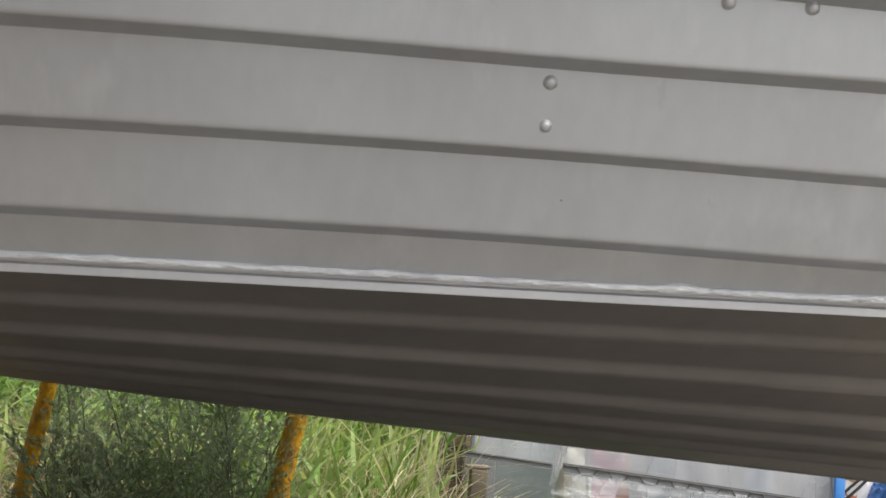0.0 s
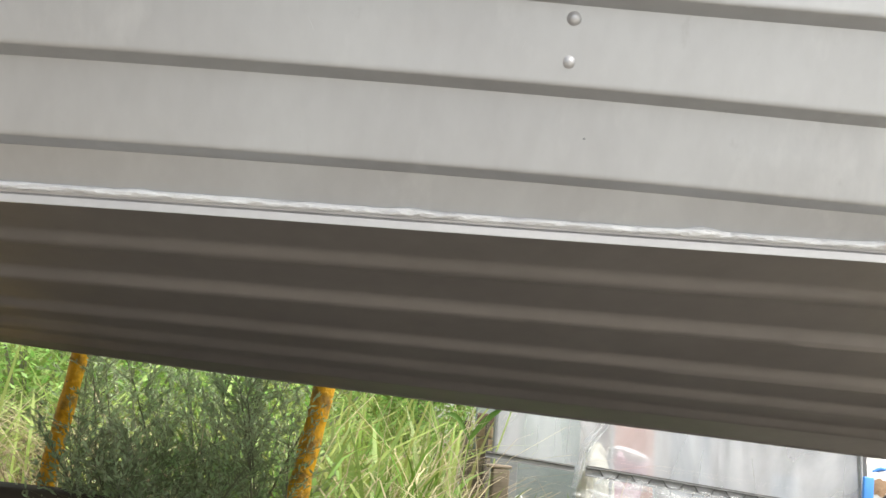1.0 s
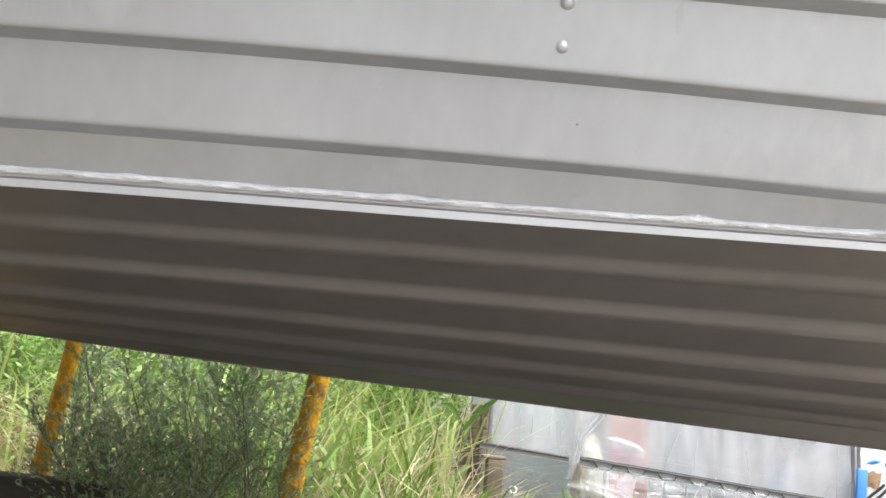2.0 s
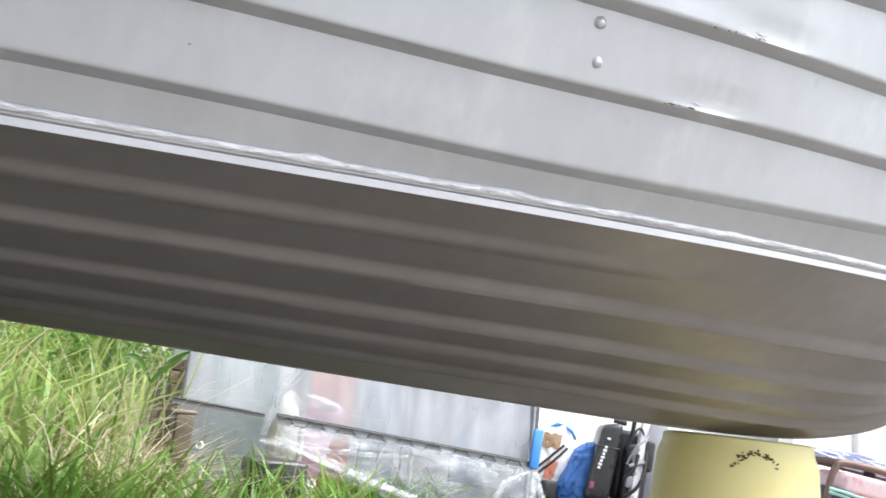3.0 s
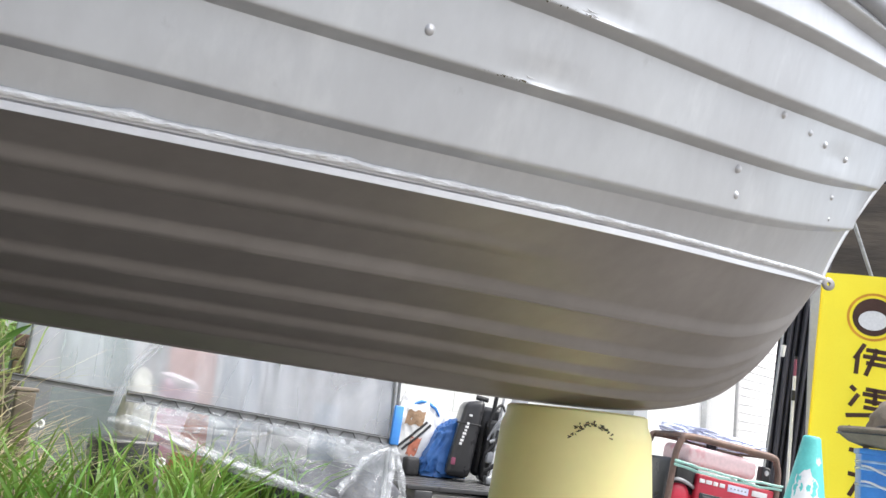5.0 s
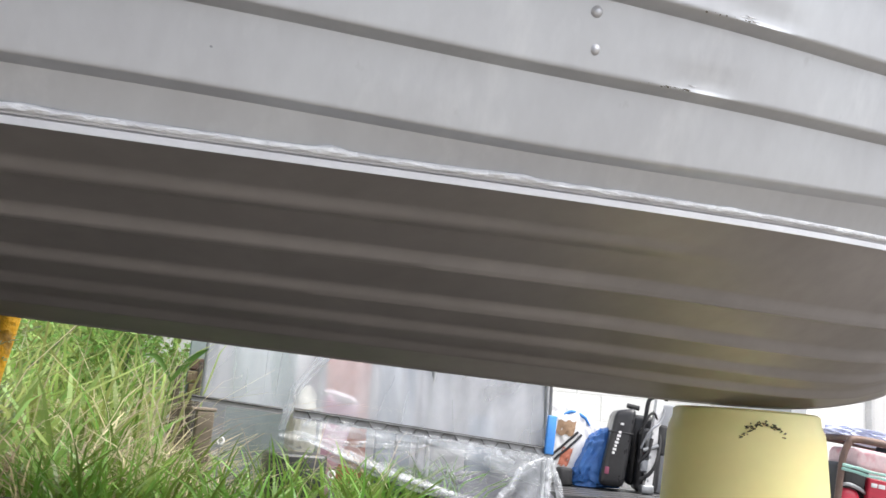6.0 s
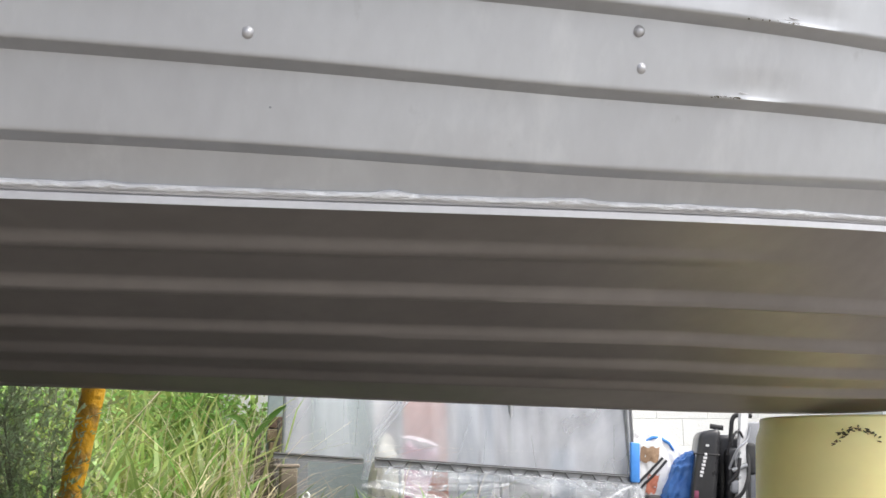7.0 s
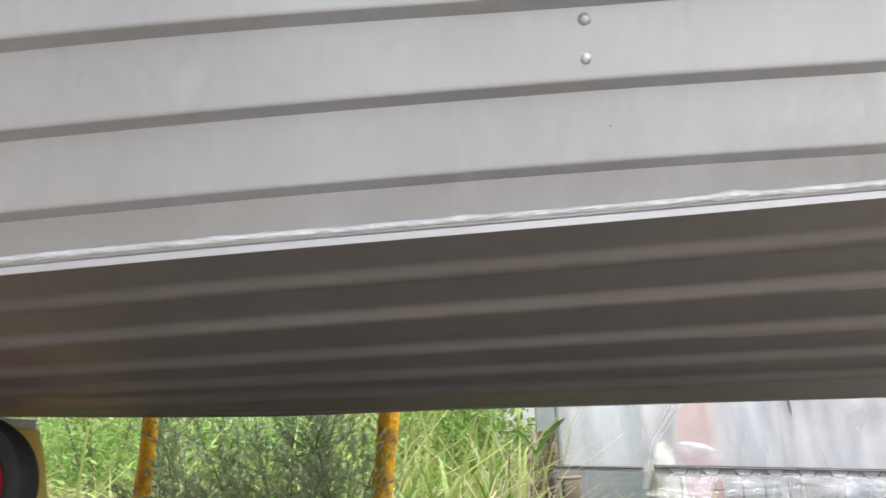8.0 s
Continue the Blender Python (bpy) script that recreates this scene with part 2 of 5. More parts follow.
CLEAR = clear_sheet("green_tinted_strap", (0.35, 0.62, 0.55), (0.55, 0.85), 0.3)


# ---- mesh helpers ----
def thing(name, label, category, m=None, group="", kind=""):
    ob = tagged(new(name), label, category, group, kind)
    ob.empty_display_size = 0.1
    if m is not None:
        ob.matrix_basis = m
    return ob


def finish(ob, mat, parent, label, sharp=35):
    if mat:
        ob.data.materials.append(mat)
    ob.data.set_sharp_from_angle(angle=radians(sharp))
    if parent:
        ob.parent = parent
    if label:
        ob["label"] = label
    return ob


def part(name, bm, mat, parent, label="", sharp=50):
    """Links a bmesh as one mesh under a thing or a part."""
    bmesh.ops.recalc_face_normals(bm, faces=bm.faces)
    me = bpy.data.meshes.new(name)
    bm.to_mesh(me)
    bm.free()
    return finish(new(name, me), mat, parent, label, sharp)


def sheet(name, verts, faces, mat, parent, label="", sharp=35):
    me = bpy.data.meshes.new(name)
    me.from_pydata([tuple(v) for v in verts], [], faces)
    me.shade_smooth()
    return finish(new(name, me), mat, parent, label, sharp)


def grid(name, rows, mat, parent, label="", sharp=35, close=False):
    """A sheet through rows of points."""
    n, w = len(rows), len(rows[0])
    faces = [(i * w + j, i * w + (j + 1) % w, (i + 1) * w + (j + 1) % w, (i + 1) * w + j)
             for i in range(n - 1) for j in range(w if close else w - 1)]
    return sheet(name, [p for r in rows for p in r], faces, mat, parent, label, sharp)


def box(size, at=(0, 0, 0), bevel=0.004, m=None, bm=None, segs=2):
    bm = bm or bmesh.new()
    made = bmesh.ops.create_cube(bm, size=1.0, matrix=(m or Matrix()) @ Matrix.LocRotScale(at, None, size))
    if bevel:
        edges = list({e for v in made["verts"] for e in v.link_edges})
        bmesh.ops.bevel(bm, geom=edges, offset=bevel, segments=segs, affect="EDGES", profile=0.5)
    return bm


def lathe(profile, seg=40, bm=None, m=None):
    """Turns (radius, height) pairs round z."""
    bm = bm or bmesh.new()
    m = m or Matrix()
    rings = []
    for r, z in profile:
        if r < 1e-6:
            rings.append([bm.verts.new(m @ Vector((0, 0, z)))])
        else:
            rings.append([bm.verts.new(m @ Vector((r * math.cos(a), r * math.sin(a), z)))
                          for a in (2 * math.pi * i / seg for i in range(seg))])
    for a, b in zip(rings, rings[1:]):
        for i in range(seg):
            q = [a[i % len(a)], a[(i + 1) % len(a)], b[(i + 1) % len(b)], b[i % len(b)]]
            q = list(dict.fromkeys(q))
            if len(q) > 2:
                bm.faces.new(q).smooth = True
    return bm


def tube(points, radius, seg=10, bm=None):
    """A round bar along points; radius is a number or one per point."""
    bm = bm or bmesh.new()
    pts = [Vector(p) for p in points]
    rings = []
    side = None
    for i, p in enumerate(pts):
        d = (pts[min(i + 1, len(pts) - 1)] - pts[max(i - 1, 0)]).normalized()
        if side is None:
            side = d.orthogonal().normalized()
        side = (side - d * side.dot(d)).normalized()
        up = d.cross(side)
        r = radius[i] if isinstance(radius, (list, tuple)) else radius
        rings.append([bm.verts.new(p + r * (math.cos(a) * side + math.sin(a) * up)) for a in (2 * math.pi * k / seg for k in range(seg))])
    for a, b in zip(rings, rings[1:]):
        for k in range(seg):
            bm.faces.new((a[k], a[(k + 1) % seg], b[(k + 1) % seg], b[k])).smooth = True
    bm.faces.new(rings[0]), bm.faces.new(rings[-1])
    return bm


def smooth_path(ctrl, n=40):
    """A curve through the control points."""
    c = np.array(ctrl, float)
    t = np.linspace(0, 1, len(c))
    u = np.linspace(0, 1, n)
    return np.stack([spline(t, c[:, k], u) for k in range(3)], -1)


def spline(xs, ys, x):
    """Natural cubic through (xs, ys), at x."""
    xs, ys, x = np.array(xs, float), np.array(ys, float), np.asarray(x, float)
    n, h = len(xs), np.diff(xs)
    a, b = np.zeros((n, n)), np.zeros(n)
    a[0, 0] = a[-1, -1] = 1
    for i in range(1, n - 1):
        a[i, i - 1], a[i, i], a[i, i + 1] = h[i - 1], 2 * (h[i - 1] + h[i]), h[i]
        b[i] = 6 * ((ys[i + 1] - ys[i]) / h[i] - (ys[i] - ys[i - 1]) / h[i - 1])
    k = np.linalg.solve(a, b)
    i = np.clip(np.searchsorted(xs, x) - 1, 0, n - 2)
    u, v, w = xs[i + 1] - x, x - xs[i], h[i]
    return (k[i] * u ** 3 + k[i + 1] * v ** 3) / (6 * w) + (ys[i] / w - k[i] * w / 6) * u + (ys[i + 1] / w - k[i + 1] * w / 6) * v


rnd = random.Random(7)

# ---- ground ----
def ground_height(x, y):
    d = math.hypot(x, y)
    if d > 30:
        return 0.0
    if x > 1.2 and 2.7 < y < 8.3:
        return -0.03
    return 0.02 * noise.noise((x * 0.9, y * 0.9, 0)) + 0.008 * noise.noise((x * 4, y * 4, 3))


axis = [-400, -120, -40, -15] + list(np.linspace(-8, 9, 90)) + [15, 40, 120, 400]
grid("ground", [[(x, y, ground_height(x, y)) for x in axis] for y in axis], SOIL, None, "bare brown soil with plant litter", 180)
tagged(bpy.data.objects["ground"], category="ground", kind="structure")

# three added slabs, sized and toned as reflectors for the hull and the background
apron = part("pavement", box((1.4, 7.45, 0.10), (0.50, -3.225, -0.02), 0.01), SLAB, None, "unseen grey concrete slab in front of the boat, added for bounced light")
tagged(apron, category="pavement", kind="structure")
drive = part("pavement", box((10.8, 6.7, 0.10), (6.605, -3.6, -0.02), 0.01), CONCRETE, None, "unseen pale concrete slab to the right, added for bounced light")
tagged(drive, category="pavement", kind="structure")
yard = part("pavement", box((11.0, 5.1, 0.06), (6.9, 5.45, -0.03), 0.01), CONCRETE, None, "pale concrete slab beside the house, added to bounce light onto the background")
tagged(yard, category="pavement", kind="structure")

# ---- the aluminium boat ----
KEEL_Y = 1.40
PROUD = 0.0125
BOW_X = 1.354
STERN_X = -1.9


def chine_at(x):
    return np.array([x, spline([-1.9, -0.6, -0.2, 0.15, 0.5, 0.75, 1.0, 1.2, BOW_X], [0.648, 0.736, 0.795, 0.861, 0.925, 0.992, 1.105, 1.238, 1.400], x),
                     spline([-1.9, -0.5, 0.15, 0.4, 0.65, 0.9, 1.1, 1.25, BOW_X], [0.46, 0.5207, 0.5456, 0.5548, 0.5646, 0.5799, 0.5998, 0.6261, 0.655], x)])


def gunwale_at(x):
    k = [-1.9, 0.15, 0.6, 0.95, 1.2, BOW_X]
    return chine_at(x) + np.array([spline(k, [0, 0, 0.0279, 0.0913, 0.1804, 0.2772], x), -spline(k, [0.115, 0.1966, 0.1767, 0.1245, 0.0697, 0], x),
                                   spline(k, [0.2786, 0.2994, 0.3023, 0.3071, 0.3362, 0.378], x)])


def keel_z(x):
    return spline([-1.9, -0.5, 0.15, 0.6, 0.875, 0.95, 1.05, 1.1, 1.152, 1.203, 1.255, 1.308, BOW_X],
                  [0.533, 0.445, 0.4187, 0.4030, 0.398, 0.3995, 0.409, 0.420, 0.438, 0.472, 0.525, 0.597, 0.650], x)


def strakes_at(x):
    """Where the pressed steps lie between chine (0) and gunwale (1)."""
    f = [-1.9, -0.8, -0.1, 0.2, 0.4, 0.6, 0.8, 0.95, 1.1, 1.22, 1.30, BOW_X]
    return [float(spline(f, v, x)) for v in ([0.134, 0.145, 0.145, 0.138, 0.124, 0.127, 0.146, 0.173, 0.216, 0.256, 0.274, 0.284],
                                             [0.334, 0.343, 0.342, 0.336, 0.324, 0.33, 0.344, 0.37, 0.411, 0.454, 0.48, 0.499],
                                             [0.524, 0.544, 0.544, 0.532, 0.53, 0.533, 0.548, 0.585, 0.621, 0.659, 0.690, 0.715],
                                             [0.706, 0.718, 0.718, 0.71, 0.698, 0.712, 0.769, 0.812, 0.845, 0.872, 0.885, 0.895],
                                             [0.882, 0.887, 0.887, 0.884, 0.879, 0.885, 0.907, 0.925, 0.937, 0.948, 0.953, 0.957])]


def hull_normal(x):
    d = 1e-3
    t = chine_at(x) - chine_at(x - d)
    s = gunwale_at(x) - chine_at(x)
    n = np.cross(t, s)
    n = n / np.linalg.norm(n)
    return n if n[1] < 0 else -n


def stem_sweep(x, v):
    """The stem sweeps forward in a curve rather than straight."""
    w = min(1.0, max(0.0, (x - 1.0) / (BOW_X - 1.0)))
    return np.array([-0.024 * w * w * (3 - 2 * w) * math.sin(math.pi * min(1.0, max(0.0, v)) ** 0.8), 0, 0])


def side_point(x, v, out=0.0):
    c, g = chine_at(x), gunwale_at(x)
    return c + (g - c) * v + hull_normal(x) * out + stem_sweep(x, v)


DENTS = ((0.572, 1, 0.045, 0.0028), (0.612, 2, 0.045, 0.0028), (0.53, 2, 0.075, 0.0012), (0.02, 1, 0.075, 0.0010), (0.30, 0, 0.085, -0.0010), (1.03, 1, 0.10, 0.0022))


def side_profile(x):
    """Lapped planks: each stands proud at its lower edge."""
    length = float(np.linalg.norm(gunwale_at(x) - chine_at(x)))
    fade = min(1.0, max(0.35, (BOW_X - x) / 0.12))
    steps, proud, rows = strakes_at(x), PROUD * fade, []
    edges = [0.0] + steps + [1.0]
    for k in range(len(edges) - 1):
        lo, hi = edges[k], edges[k + 1]
        lo = lo + (0.0066 / length if k else 0)
        hi = hi - (0.0050 / length if hi < 1 else 0)
        first = proud if k else 0.0
        if k:
            for down, less in ((0.0016, 0.0010), (0.0007, 0.0003), (0.0, 0.0001)):
                rows.append((lo - down / length, proud - less * fade))
            lo = lo + 0.0015 / length
        for w in (0.0, 0.04, 0.2, 0.36, 0.52, 0.68, 0.84, 1.0):
            v = lo + (hi - lo) * w
            rows.append((v, first * (1 - w) - sum(d * math.exp(-((x - a) / 0.03) ** 2 - ((v - steps[s] - b) / 0.027) ** 2) for a, s, b, d in DENTS)))
    return rows


def mirror(p):
    """The far side; the boat heels a little towards the stern."""
    return (p[0], 2 * KEEL_Y - p[1], p[2] + 0.10 * max(0.0, -0.45 - p[0]) * abs(KEEL_Y - p[1]) / 0.7)


stations = [STERN_X + (BOW_X - STERN_X) * (1 - (1 - i / 150) ** 1.7) for i in range(151)]
boat = thing("boat", "small weathered aluminium boat with ribbed hull, propped up on yellow pails", "boat")
near_rows = []
for x in stations:
    c, g, n = chine_at(x), gunwale_at(x), hull_normal(x)
    near_rows.append([tuple(c + (g - c) * v + n * o + stem_sweep(x, v)) for v, o in side_profile(x)])
grid("side_panel", near_rows, ALU, boat, "grey aluminium side with pressed lap steps", 30)
grid("side_panel", [[mirror(p) for p in r][::-1] for r in near_rows], ALU, boat, "", 22)

# bottom: two halves, each with five pressed ribs that run along the boat
RIBS = (0.115, 0.262, 0.440, 0.597, 0.752)
columns = sorted({round(k / 40, 4) for k in range(41)} | {round(r + d, 4) for r in RIBS for d in (-0.033, -0.027, -0.020, -0.010, 0, 0.010, 0.020, 0.027, 0.033)})


def bottom_point(x, v):
    c = chine_at(x)
    zk = float(keel_z(x))
    depth = max(0.0, c[2] - zk)
    fade = min(1.0, max(0.0, (BOW_X - 0.02 - x) / 0.16))
    y = c[1] + (KEEL_Y - c[1]) * v
    z = c[2] + (zk - c[2]) * v - 0.12 * depth * math.sin(math.pi * v) * (1 + 1.2 * max(0, x - 0.6)) * min(1.0, max(0.0, (1.30 - x) / 0.25))
    for r in RIBS:
        d = abs(v - r) / 0.033
        if d < 1:
            z -= 0.0096 * fade * (1 if r > 0.2 else 0.7 * min(1.0, max(0.0, (0.75 - x) / 0.5))) * (0.5 + 0.5 * math.cos(math.pi * d))
    return (x, y, z)


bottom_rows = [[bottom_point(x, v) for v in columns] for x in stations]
grid("bottom_panel", bottom_rows, ALU_BOTTOM, boat, "dull aluminium bottom with long pressed ribs, underside shade in its darker colour", 40)
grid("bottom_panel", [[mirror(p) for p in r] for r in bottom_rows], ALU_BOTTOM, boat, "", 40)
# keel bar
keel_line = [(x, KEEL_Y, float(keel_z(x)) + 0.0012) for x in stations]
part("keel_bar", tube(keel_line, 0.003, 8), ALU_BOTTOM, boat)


def chine_strip(flip):
    rows = []
    for x in stations:
        c, g, n = chine_at(x), gunwale_at(x), hull_normal(x)
        up = (g - c) / np.linalg.norm(g - c)
        k = min(1.0, 0.45 + (BOW_X - x) / 0.6)
        ring = [c + n * a * k + up * b * k for a, b in ((-0.006, 0.0005), (0.0060, 0.0), (0.0070, 0.0009), (0.0044, 0.0066),
                                                        (0.0012, 0.0074), (0.0008, 0.0095), (-0.004, 0.0098))]
        rows.append([mirror(p) if flip else tuple(p) for p in ring])
    return grid("chine_strip", rows, ALU_BRIGHT, boat, "bright aluminium edge strip", 30)


def weld_bead(flip):
    bm = bmesh.new()
    pts, radii = [], []
    x = STERN_X
    while x < BOW_X - 0.015:
        lump = sum(a * math.exp(-((x - b) / 0.012) ** 2) for a, b in ((0.0010, 0.014), (0.0019, 0.248), (0.0008, 0.40), (0.0012, 0.425), (0.0007, 0.658), (0.0006, -0.2), (0.0008, 0.53)))
        wob = noise.noise((x * 75, 1.3, 0)) * 0.00030 + noise.noise((x * 14, 4.3, 0)) * 0.00022
        p = side_point(x, 0, 0.0018) + (gunwale_at(x) - chine_at(x)) / np.linalg.norm(gunwale_at(x) - chine_at(x)) * (0.0128 + 0.8 * wob + lump * 0.8)
        pts.append(mirror(p) if flip else tuple(p))
        radii.append(0.0033 + wob + lump)
        x += 0.007
    return part("weld_bead", tube(pts, radii, 8), SEALANT, boat, "uneven silver sealant bead")


for flip in (False, True):
    chine_strip(flip)
    weld_bead(flip)
    rail = [mirror(side_point(x, 1.0, 0.004)) if flip else tuple(side_point(x, 1.0, 0.004)) for x in stations]
    part("gunwale_rail", tube(rail, 0.014, 10), GREY, boat, "dull dark grey rubbing rail")

# stem bar and bow eye
part("stem_bar", tube([(BOW_X + 0.2772 * v + stem_sweep(BOW_X, v)[0], KEEL_Y, 0.655 + 0.378 * v) for v in np.linspace(0.0, 1, 30)], 0.0055, 8), ALU_BRIGHT, boat)
bm = lathe([(0.0035, -0.002), (0.0105, -0.002), (0.0115, -0.001), (0.0115, 0.001), (0.0105, 0.002), (0.0035, 0.002), (0.0035, -0.002)], 24,
           m=Matrix.Translation((BOW_X + 0.015, KEEL_Y - 0.004, 0.655)) @ Euler((radians(90), 0, 0)).to_matrix().to_4x4() @ Matrix.Diagonal((1.15, 1.0, 1.0, 1)))
part("bow_eye", bm, ALU_BOTTOM, boat, "small drilled aluminium towing eye")
# transom
bm = bmesh.new()
ring = [tuple(r) for r in near_rows[0]][::-1] + [bottom_point(STERN_X, v) for v in (0.25, 0.5, 0.75, 1.0)]
ring = ring + [mirror(p) for p in ring[::-1][1:]]
bm.faces.new([bm.verts.new(p) for p in ring])
part("transom", bm, ALU, boat)

# rivets: position along the boat, height fraction, radius
rivet_mesh = None
for x, v, r in ((0.1332, 0.492, 4.6), (0.1302, 0.4033, 4.6), (0.2557, 0.6784, 4.6), (0.3162, 0.6796, 4.6), (0.4557, 0.4831, 4.6), (0.46, 0.3953, 4.6),
                (0.8631, 0.3117, 4.4), (0.8732, 0.2289, 4.4), (0.8912, 0.5345, 3.8), (0.9502, 0.5213, 3.6), (0.9873, 0.5065, 4.0), (1.0456, 0.4917, 3.6),
                (1.0761, 0.3433, 3.4), (1.09, 0.2622, 3.2)):
    if rivet_mesh is None:
        bm = lathe([(1.25, -0.3), (1.2, 0.0), (1.0, 0.14), (0.93, 0.34), (0.72, 0.58), (0.4, 0.74), (0.0, 0.79)], 16)
        bmesh.ops.recalc_face_normals(bm, faces=bm.faces)
        rivet_mesh = bpy.data.meshes.new("rivet")
        bm.to_mesh(rivet_mesh)
        bm.free()
        rivet_mesh.materials.append(ALU_BRIGHT)
        rivet_mesh.shade_smooth()
    steps = [0.0] + strakes_at(x) + [1.0]
    k = max(i for i in range(len(steps)) if steps[i] <= v)
    proud = PROUD * (steps[k + 1] - v) / (steps[k + 1] - steps[k])
    rv = new("rivet", rivet_mesh)
    rv.parent = boat
    rv.matrix_basis = Matrix.Translation(side_point(x, v, proud)) @ Vector(hull_normal(x)).to_track_quat("Z", "Y").to_matrix().to_4x4() @ Matrix.Diagonal((r / 1000, r / 1000, r / 1000, 1))


def side_patch(x0, x1, v0, v1, lift, n=8):
    """Points of a small sheet that lies on the boat's side."""
    rows = []
    for i in range(n + 1):
        x = x0 + (x1 - x0) * i / n
        steps = [0.0] + strakes_at(x) + [1.0]
        row = []
        for j in range(3):
            v = v0 + (v1 - v0) * j / 2
            k = max(a for a in range(len(steps) - 1) if steps[a] <= v)
            row.append(tuple(side_point(x, v, lift + PROUD * (steps[k + 1] - v) / (steps[k + 1] - steps[k]) * (k > 0))))
        rows.append(row)
    return rows


sticker = grid("registration_sticker", side_patch(0.735, 0.79, 0.79, 0.865, 0.0006), WHITE, boat, "white sticker with dark unreadable marks")
for a in (0.744, 0.760, 0.776):
    grid("mark", side_patch(a, a + 0.009, 0.805, 0.85, 0.0012), INK, sticker)

# dented and scraped step edges, scratches and chalky smears on the near side
def on_side(x, v, lift=0.0004):
    return side_patch(x, x + 1e-4, v, v + 1e-4, lift, 1)[0][0]


for x0, x1, step in ((0.500, 0.560, 1), (0.545, 0.600, 2)):
    for k in range(26):
        x = x0 + (x1 - x0) * (k + 0.5 * rnd.random()) / 26
        v = strakes_at(x)[step] + 0.0195 + 0.003 * rnd.random()
        part("chip", tube([on_side(x, v), on_side(x + 0.002 + 0.004 * rnd.random(), v - 0.003 * rnd.random())], [0.0004, 0.0005 + 0.0010 * rnd.random() ** 2], 5), DIRT, boat)
    for k in range(7):
        x = x0 + (x1 - x0) * (0.35 + 0.7 * rnd.random())
        v = strakes_at(x)[step] + 0.024 + 0.012 * rnd.random()
        part("scratch", tube([on_side(x, v), on_side(x + 0.004, v - 0.003), on_side(x + 0.008 * rnd.random() + 0.006, v - 0.002)], [0.0001, 0.0005, 0.0001], 5), ALU_BRIGHT, boat)
for x, v, dx, dv in ((0.085, 0.432, 0.006, -0.022), (0.09, 0.420, 0.012, -0.005), (0.098, 0.441, -0.004, -0.025), (0.255, 0.545, 0.01, 0.004), (-0.06, 0.455, 0.004, -0.025)):
    part("scratch", tube([on_side(x, v), on_side(x + dx, v + dv)], [0.0002, 0.0003], 5), ALU, boat)
for x, v in ((0.146, 0.241), (0.05, 0.19)):
    part("spot", lathe([(0.0, 0.0006), (0.0012, 0.0004), (0.0014, -0.0004)], 8, m=Matrix.Translation(on_side(x, v, 0.0)) @ Vector(hull_normal(x)).to_track_quat("Z", "Y").to_matrix().to_4x4()), GREY, boat)

# ---- the yellow pails under the boat ----
def pail(name, x, y, top, r, k, label, mat):
    t = thing(name, label, "pail", pose(x, y, 0), "pails under the boat")
    h = top
    bm = lathe([(0.0, h - 0.006), (r * 0.86, h - 0.006), (r * 0.90, h), (r * 0.94, h - 0.003), (r * 0.95, h - 0.016), (r * 1.0, h - 0.030), (r * 1.012, h - 0.04),
                (r + k * (h - 0.11), 0.11), (r + k * (h - 0.1), 0.102), (r + k * (h - 0.06), 0.10), (r + k * (h - 0.06), 0.092), (r + k * (h - 0.09), 0.088),
                (r + k * (h - 0.06), 0.06), (r + k * (h - 0.02), 0.056), (r + k * (h - 0.02), 0.044), (r + k * (h - 0.05), 0.04), (r + k * (h - 0.005), 0.0),
                (r + k * (h - 0.005) - 0.006, 0.0), (r + k * (h - 0.10) - 0.006, 0.09)], 64)
    part("bucket", bm, mat, t, "upturned yellow plastic pail", 40)
    return t


bow_pail = pail("pail", 0.947, 1.46, 0.3935, 0.1175, 0.066, "pale yellow plastic pail propping the bow, scuffed near its top", PAIL)
stern_pail = pail("pail", -0.953, 1.46, 0.446, 0.117, 0.11, "upturned amber yellow plastic pail propping the stern, pale pad on top", PAIL_AMBER)


def simple_box(name, size, at, mat, label, category, rz=0.0, bevel=0.01, lean=0.0):
    ob = part(name, box(size, (0, 0, size[2] / 2), bevel), mat, None, label)
    ob.matrix_basis = pose(at[0], at[1], at[2], lean, 0, rz)
    return tagged(ob, label, category)


sheet("pad", *(lambda r: ([(a, b, 0.4455 + c) for c in (0, 0.020) for a, b in ((-r, -r), (r, -r), (r, r), (-r, r))],
                          [(0, 1, 2, 3), (4, 5, 6, 7), (0, 1, 5, 4), (1, 2, 6, 5), (2, 3, 7, 6), (3, 0, 4, 7)]))(0.074), WHITE, stern_pail, "pale pad under the keel")
